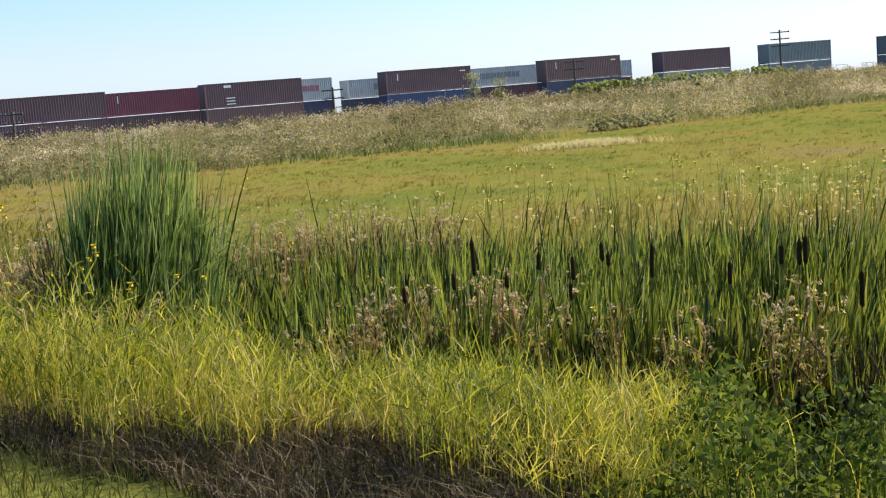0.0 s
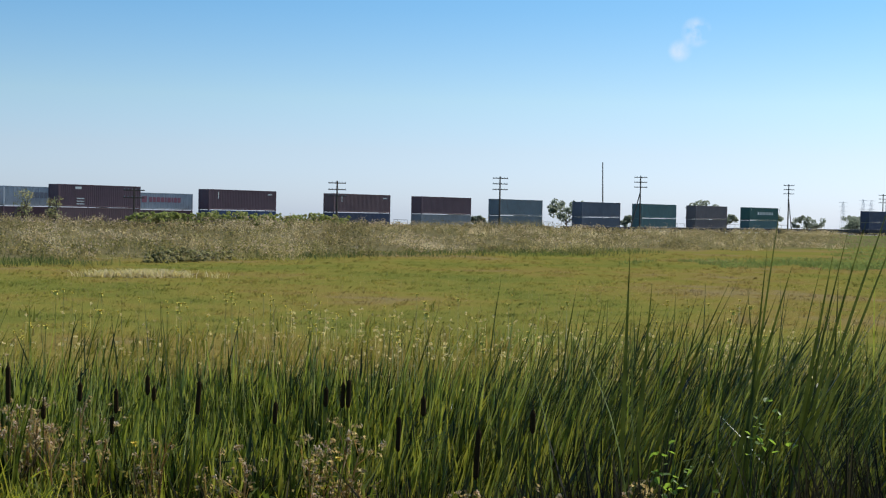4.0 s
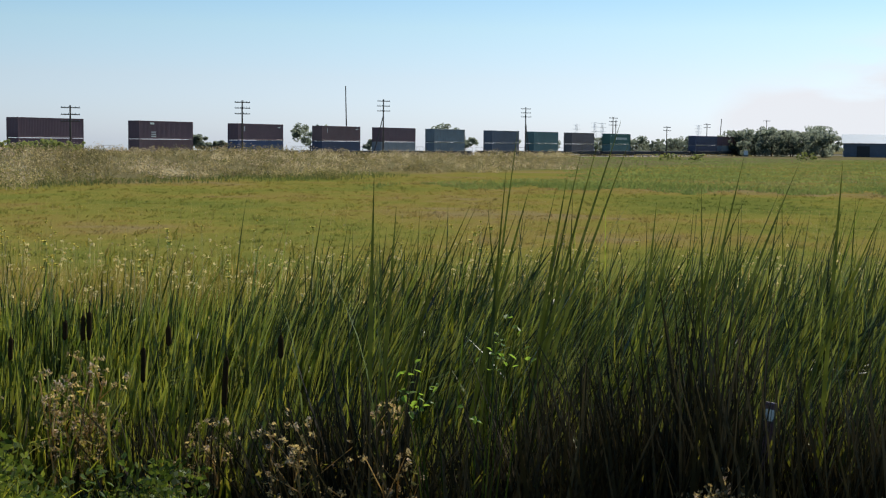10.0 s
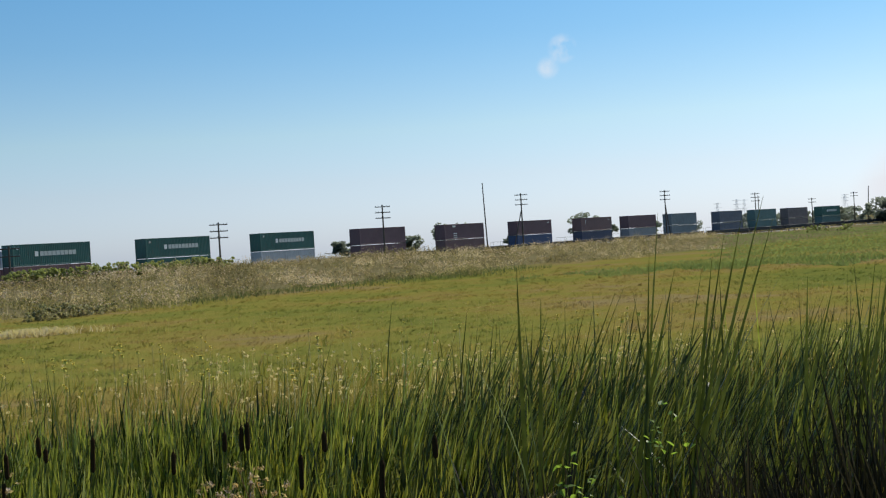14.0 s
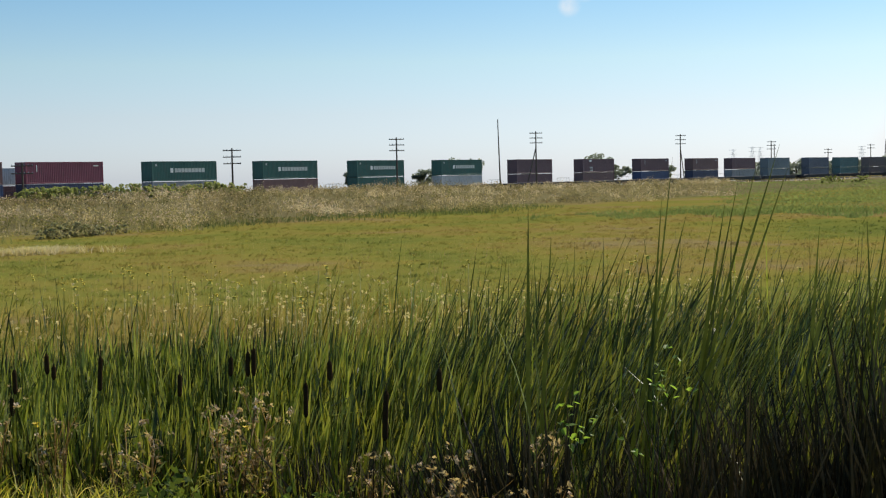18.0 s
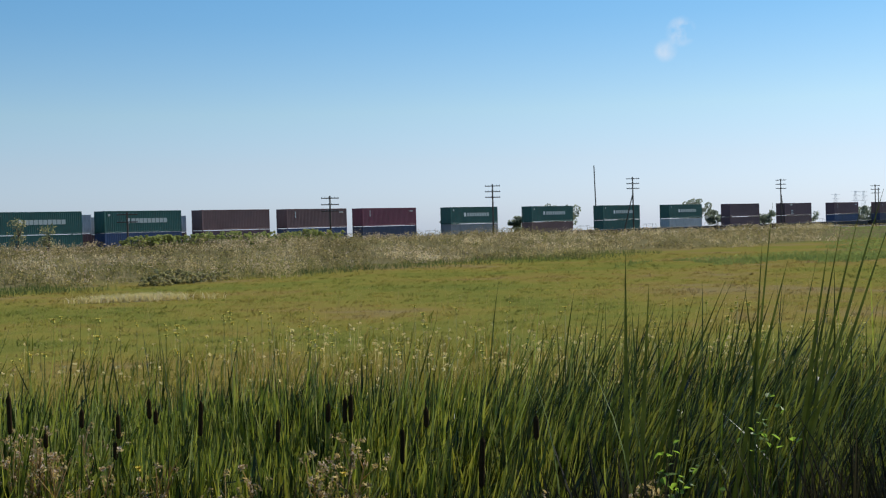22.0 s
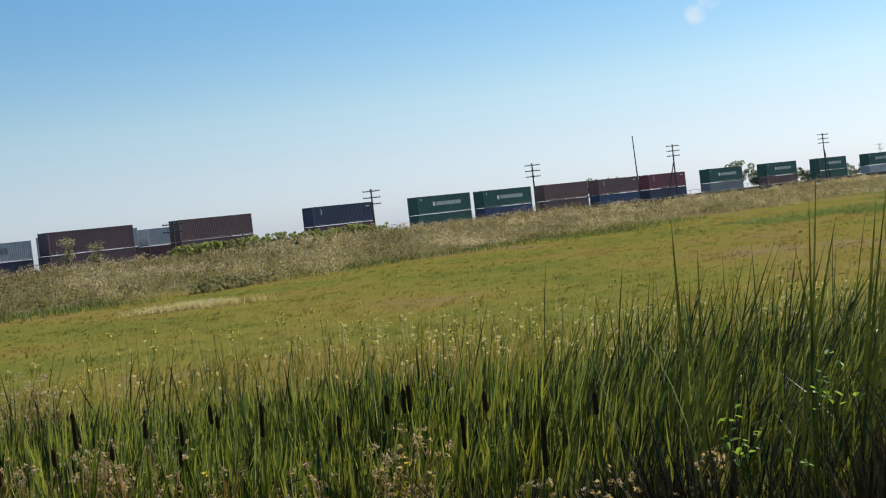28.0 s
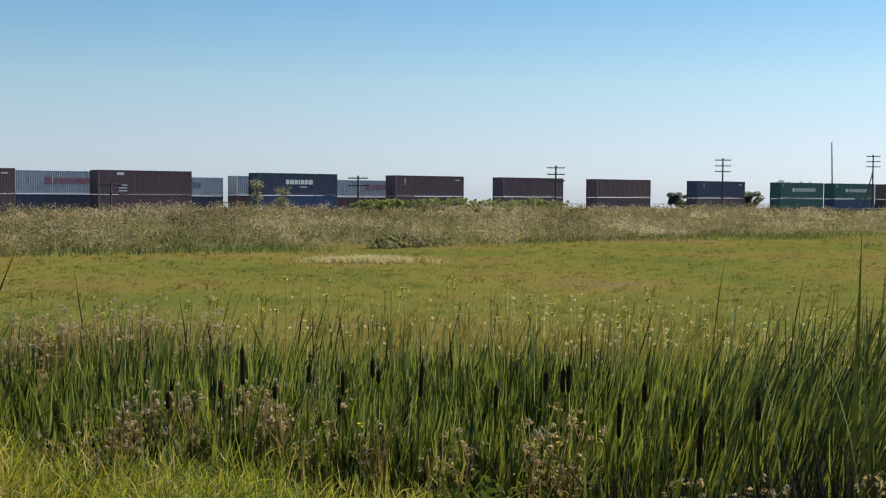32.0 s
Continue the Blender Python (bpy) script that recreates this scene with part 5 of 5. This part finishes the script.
def reed_clump():
    rng = np.random.default_rng(77)
    x, y, z = spot(-24.4, 12.4)
    root = tagged(new("reed_clump"), "dense tall dark green clump of cattails at the meadow edge", "cattail clump")
    root.matrix_world = pose(x, y, z)
    n = 2400
    a, r = rng.uniform(0, 2 * math.pi, n), 0.7 * rng.uniform(0, 1, n) ** 0.55
    base = np.stack([r * np.cos(a), r * np.sin(a), np.zeros(n)], 1)
    h = (2.95 - 0.6 * (r / 0.7) ** 2 + 0.15 * np.sin(a * 5)) * (0.45 + 0.57 * rng.uniform(0, 1, n) ** 0.9)
    way = np.concatenate([rng.normal(0, 0.055, (n, 2)) + WIND * rng.uniform(-0.06, 0.08, n)[:, None], np.ones((n, 1))], 1)
    v, f = strips(base, way, h, rng.uniform(0.012, 0.020, n), rng, 5, rng.uniform(0, 0.06, n), 2.5, 0.2, 4.0, rng.uniform(-0.03, 0.12, n))
    tagged(shared("leaves", quads("leaves", v, BULRUSH, f), root), kind="stuff")
    n = 130
    a = rng.uniform(2.2, 4.2, n)
    base = np.stack([0.9 * np.cos(a), 0.8 * np.sin(a), np.zeros(n)], 1)
    v, f = blades(base, rng.uniform(0.9, 2.1, n), rng.uniform(0.010, 0.018, n), rng.normal(0, 0.15, (n, 2)), rng, 4)
    tagged(shared("dead_leaves", quads("dead_leaves", v, DEAD_SHADED, f), root), kind="stuff")


reed_clump()


def dry_weed(bearing, distance, tilt, seed, spread=0.35, heads=60, fluffy=0.2, leafy=60):
    """A dried thistle: branching stalks, curled leaves and seed heads."""
    rng = np.random.default_rng(seed)
    x, y, z = spot(bearing, distance)
    h = EYE[2] + distance * math.tan(radians(tilt)) - z
    root = tagged(new("dry_thistle"), "dried brown thistle with pale seed heads", "weed", "dried thistles")
    root.matrix_world = pose(x, y, z)
    tips = []

    def stalks(bm):
        for i in range(4):
            base = Vector((rng.normal(0, 0.05), rng.normal(0, 0.05), 0))
            tip = Vector((rng.normal(0, spread * 0.5), rng.normal(0, spread * 0.4), h * rng.uniform(0.8, 0.95)))
            rod(bm, base, tip, 0.008, 0.004, 5)
            for j in range(5):
                f = rng.uniform(0.45, 0.95)
                a = base.lerp(tip, f)
                b = a + Vector((rng.normal(0, spread * 0.3), rng.normal(0, spread * 0.3), h * rng.uniform(0.08, 0.22)))
                b.z = min(b.z, h)
                rod(bm, a, b, 0.004, 0.002, 4)
                tips.append(tuple(b))
            tips.append(tuple(tip))
    part("stalk", mesh_bm(stalks), DRY, root)
    tips_a = np.array(tips)
    c = tips_a[rng.integers(0, len(tips_a), heads)] + rng.normal(0, 0.035, (heads, 3))
    k = int(heads * fluffy)
    v = leaf_cloud(c, np.full(heads, 0.022), 7, 0.013, rng)
    tagged(shared("dry_head", quads("dry_head", v, DRY), root), kind="stuff")
    if k:
        v = leaf_cloud(c[:k] + np.array([0, 0, 0.012]), np.full(k, 0.017), 9, 0.010, rng)
        tagged(shared("seed_fluff", quads("seed_fluff", v, FLUFF), root, label="pale seed fluff"), kind="stuff")
    m = leafy
    zz = rng.uniform(0.1, 0.85, m) * h
    c = np.stack([rng.normal(0, spread * 0.35, m), rng.normal(0, spread * 0.35, m), zz], 1)
    tagged(shared("leaves", quads("leaves", leaf_cloud(c, np.full(m, 0.05), 3, 0.02, rng), SEDGE), root), kind="stuff")


for k, (b, d, e, sp, hd) in enumerate(((4.5, 8.0, -9.9, 0.36, 90), (5.7, 8.1, -10.9, 0.26, 50), (0.45, 8.2, -10.5, 0.18, 40), (-6.3, 8.6, -9.3, 0.24, 30), (-3.1, 8.6, -9.7, 0.16, 24), (-24.9, 11.2, -7.9, 0.3, 70), (-24.0, 10.8, -8.5, 0.25, 50),
                                       (15.2, 6.3, -13.0, 0.3, 70), (17.2, 6.4, -12.4, 0.3, 60), (19.0, 6.2, -13.4, 0.25, 50), (-30.5, 13.5, -5.4, 0.5, 110), (-29.2, 12.8, -5.9, 0.5, 110), (-31.6, 13.2, -5.2, 0.5, 110), (-28.4, 12.8, -6.2, 0.35, 90), (-15.0, 9.4, -10.3, 0.16, 24),
                                       (33.4, 6.3, -14.2, 0.3, 80), (35.2, 6.2, -14.6, 0.25, 50), (10.5, 7.0, -12.6, 0.2, 40))):
    dry_weed(b, d, e, 1000 + k, sp, hd)
for k in range(26):
    q = random.Random(60 + k)
    dry_weed(q.uniform(-34, -26.8), q.uniform(12.0, 16.5), q.uniform(-6.3, -4.4), 1060 + k, 0.4, 70, 0.5, 110)
for k in range(14):
    q = random.Random(220 + k)
    dry_weed(q.uniform(-19, -4), q.uniform(9.0, 10.6), q.uniform(-10.2, -7.8), 1180 + k, 0.22, 34, 0.4, 45)
for k in range(30):
    q = random.Random(k)
    dry_weed(-20.5 + 0.37 * k + q.uniform(-0.4, 0.4), q.uniform(13.0, 16.5), q.uniform(-5.7, -4.6) - max(0, k - 18) * 0.06, 1100 + k, 0.28, 40, 0.5, 24)


def yellow_flower(bearing, distance, tilt, seed, size=0.03, count=2, petal=None):
    petal = petal or YELLOW
    rng = np.random.default_rng(seed)
    x, y, z = spot(bearing, distance)
    h = EYE[2] + distance * math.tan(radians(tilt)) - z
    root = tagged(new("yellow_flower"), "yellow sow thistle flower on a thin green stem", "flower", "yellow flowers")
    root.matrix_world = pose(x, y, z)
    for i in range(count):
        top = Vector((rng.normal(0, 0.05) * i, rng.normal(0, 0.05) * i, h * (1 - 0.05 * i)))
        part("stem", mesh_bm(lambda bm: rod(bm, (0, 0, 0), top, 0.004, 0.002, 5)), SHRUB, root)
        flower = part("flower_head", mesh_bm(lambda bm: bmesh.ops.create_cone(bm, cap_ends=True, segments=12, radius1=size * 0.5, radius2=size * 0.35, depth=size * 0.5, matrix=Matrix.Translation(top))), petal, root)
        n = 14
        a = np.linspace(0, 2 * math.pi, n, endpoint=False)
        base = np.tile(np.array(top), (n, 1))
        v, f = blades(base, np.full(n, size * 0.7), np.full(n, size * 0.4), np.stack([np.cos(a), np.sin(a)], 1) * size, rng, 2, 0.0, a + math.pi / 2)
        shared("petals", quads("petals", v, petal, f), flower)


for k, (b, d, e, sz, c) in enumerate(((-26.06, 11.4, -5.6, 0.04, 2), (-26.3, 11.4, -6.15, 0.035, 2), (-22.6, 11.4, -7.3, 0.034, 1), (-21.4, 11.4, -7.5, 0.034, 1), (-24.66, 11.2, -7.45, 0.04, 2), (-3.75, 8.3, -10.45, 0.03, 1), (-30.1, 12.5, -3.1, 0.04, 3), (-29.7, 12.6, -3.45, 0.04, 2),
                                      (-28.3, 12.4, -3.4, 0.035, 1), (-30.2, 12.4, -4.6, 0.035, 1), (-29.77, 11.8, -6.8, 0.035, 1), (-28.0, 11.8, -6.6, 0.035, 1), (-19.1, 15, -3.2, 0.04, 2), (-17.76, 13.5, -5.9, 0.035, 3), (5.4, 8.0, -11.2, 0.028, 1))):
    yellow_flower(b, d, e, 1200 + k, sz, c)
for k in range(96):
    q = random.Random(700 + k)
    yellow_flower(q.uniform(-9, 34), q.uniform(14, 28), q.uniform(-5.9, -3.6), 1300 + k, q.uniform(0.03, 0.058), q.choice((1, 1, 2, 3)), PALE_YELLOW)


def broad_leaf(parent, where, size, rng, mat):
    """A heart-shaped leaf folded along its middle."""
    out = [(0, 0), (0.5, 0.35), (0.55, 0.8), (0.3, 1.3), (0, 1.7)]
    v = [(x * size, y * size, 0.25 * x * size - 0.12 * y * y * size) for x, y in out] + [(-x * size, y * size, 0.25 * x * size - 0.12 * y * y * size) for x, y in out[1:-1]]
    f = [(0, 1, 2, 2), (0, 2, 3, 4), (0, 4, 7, 6), (0, 6, 5, 5)]
    bm = bmesh.new()
    vs = [bm.verts.new(p) for p in v]
    for a in f:
        bm.faces.new([vs[i] for i in dict.fromkeys(a)])
    ob = part("leaf", bm, mat, parent)
    ob.matrix_local = pose(*where, rng.uniform(-60, 50), rng.uniform(-40, 40), rng.uniform(0, 360))


def leafy_weed(name, label, bearing, distance, spots, size, seed, category, mat, each):
    rng = np.random.default_rng(seed)
    x, y, z = spot(bearing, distance)
    root = tagged(new(name), label, category)
    root.matrix_world = pose(x, y, z)
    pts = []
    for b, e in spots:
        px, py = at(b, distance + rng.uniform(-0.3, 0.1))
        pts.append(Vector((px - x, py - y, EYE[2] + distance * math.tan(radians(e)) - z)))
    part("stem", mesh_bm(lambda bm: [rod(bm, (p.x * 0.3, p.y * 0.3, 0), p, 0.005, 0.003, 5) for p in pts]), UNDERGROWTH, root)
    for p in pts:
        for i in range(each):
            broad_leaf(root, p + Vector((rng.normal(0, size), rng.normal(0, size), rng.normal(0, size))) * (each / 3) ** 0.5, size * rng.uniform(0.6, 1.1), rng, mat)


leafy_weed("vine", "bright green climbing vine among the cattails", 22.8, 6.0, ((25.03, -8.57), (24.25, -9.09), (25.55, -9.21), (23.99, -9.98), (24.51, -10.05), (20.59, -11.13), (20.19, -11.63), (20.58, -11.94), (23.33, -12.14), (21.5, -11.38), (20.2, -10.23)), 0.026, 41, "vine", BROAD, 5)
leafy_weed("burdock", "broad-leaved green weed at the edge of the grass", 6.0, 5.9, ((6.04, -14.8), (4.08, -15.3), (7.49, -14.7), (5.09, -16.2), (8.46, -15.3), (3.6, -16.1), (6.57, -16.4), (5.4, -15.4), (7.8, -16.1), (4.6, -16.9), (6.9, -17.3), (9.3, -16.1)), 0.029, 42, "weed", BURDOCK, 13)


def marker_post():
    x, y, z = spot(34.75, 6.9)
    top = EYE[2] + 6.9 * math.tan(radians(-11.15)) - z
    root = tagged(new("marker_post"), "dark red marker post with a white band", "post")
    root.matrix_world = pose(x, y, z, 0, 9, -36)
    part("post", mesh_bm(lambda bm: box(bm, -0.034, 0.034, -0.015, 0.015, -0.1, top, 0.008)), PAINT["maroon"], root)
    part("band", mesh_bm(lambda bm: box(bm, -0.024, 0.024, -0.021, -0.0155, top - 0.1, top - 0.035, 0.002)), MARK, root, "white reflective band")


marker_post()


def trackside_box(bearing, distance):
    """A small signal cabinet beside the railway."""
    x, y, z = spot(bearing, distance)
    root = tagged(new("signal_cabinet"), "small white signal cabinet on a concrete base by the railway", "cabinet", "signal cabinets")
    root.matrix_world = pose(x, y, z, 0, 0, -bearing)
    part("base", mesh_bm(lambda bm: box(bm, -0.7, 0.7, -0.45, 0.45, -0.3, 0.5, 0.03)), BALLAST, root)
    part("body", mesh_bm(lambda bm: box(bm, -0.6, 0.6, -0.35, 0.35, 0.5, 1.7, 0.03)), PAINT["white"], root)
    part("roof", mesh_bm(lambda bm: box(bm, -0.68, 0.68, -0.43, 0.43, 1.7, 1.8, 0.03)), PAINT["white"], root)
    part("door", mesh_bm(lambda bm: box(bm, -0.45, 0.45, -0.375, -0.352, 0.6, 1.6, 0.008)), PAINT["white"], root)


trackside_box(35.19, 390)


# ---- far things ----
def lattice_tower(bearing, distance, tilt):
    x, y, z = spot(bearing, distance)
    h = EYE[2] + distance * math.tan(radians(tilt)) - z
    root = tagged(new("transmission_tower"), "far grey steel lattice transmission tower", "tower", "far transmission towers")
    root.matrix_world = pose(x, y, z)

    def legs(bm):
        for sx in (-1, 1):
            for sy in (-1, 1):
                rod(bm, (sx * 3, sy * 3, 0), (sx * 0.7, sy * 0.7, h), 0.14, 0.10, 4)
        for i in range(6):
            a, b = i / 6, (i + 1) / 6
            for sy in (-1, 1):
                rod(bm, (-(3 - 2.3 * a), sy * (3 - 2.3 * a), a * h), (3 - 2.3 * b, sy * (3 - 2.3 * b), b * h), 0.07, 0.07, 4)
    part("lattice", mesh_bm(legs), TOWER, root)
    for f in (0.72, 0.85, 0.97):
        part("crossarm", mesh_bm(lambda bm: box(bm, -5, 5, -0.3, 0.3, f * h - 0.12, f * h + 0.12)), TOWER, root)


for b, e in ((27.67, 0.9), (28.5, 1.0), (28.83, 0.98), (33.1, 0.9)):
    lattice_tower(b, 1500, e)


def shed():
    x, y, z = spot(41.3, 430)
    root = tagged(new("shed"), "long grey shed with a white metal roof", "building")
    root.matrix_world = pose(x, y, z, 0, 0, -38)
    part("wall", mesh_bm(lambda bm: box(bm, -15, 15, -6, 6, -0.3, 4.6)), PAINT["hazed_blue"], root)

    def roof(bm):
        v = [bm.verts.new(p) for p in ((-15.6, -6.6, 4.5), (15.6, -6.6, 4.5), (15.6, 0, 7.4), (-15.6, 0, 7.4), (-15.6, 6.6, 4.5), (15.6, 6.6, 4.5))]
        bm.faces.new((v[0], v[1], v[2], v[3]))
        bm.faces.new((v[3], v[2], v[5], v[4]))
        bm.faces.new((v[0], v[3], v[4]))
        bm.faces.new((v[1], v[5], v[2]))
    part("roof", mesh_bm(roof), MARK, root, "white metal roof")
    for dx in (-9, 0, 8):
        part("door", mesh_bm(lambda bm: box(bm, dx - 2, dx + 2, -6.12, -6.0, 0, 3.6, 0.02)), STEEL, root, "dark sliding door")


shed()


# ---- motion of the train ----
def place(mid, t):
    return mid + 10.03 * t + 0.01675 * t * t


def motions():
    for ob, mid, z in MOVERS:
        walk(ob, [(t, on_track(place(mid, t), 0, z)) for t in range(0, 33, 4)])


motions()
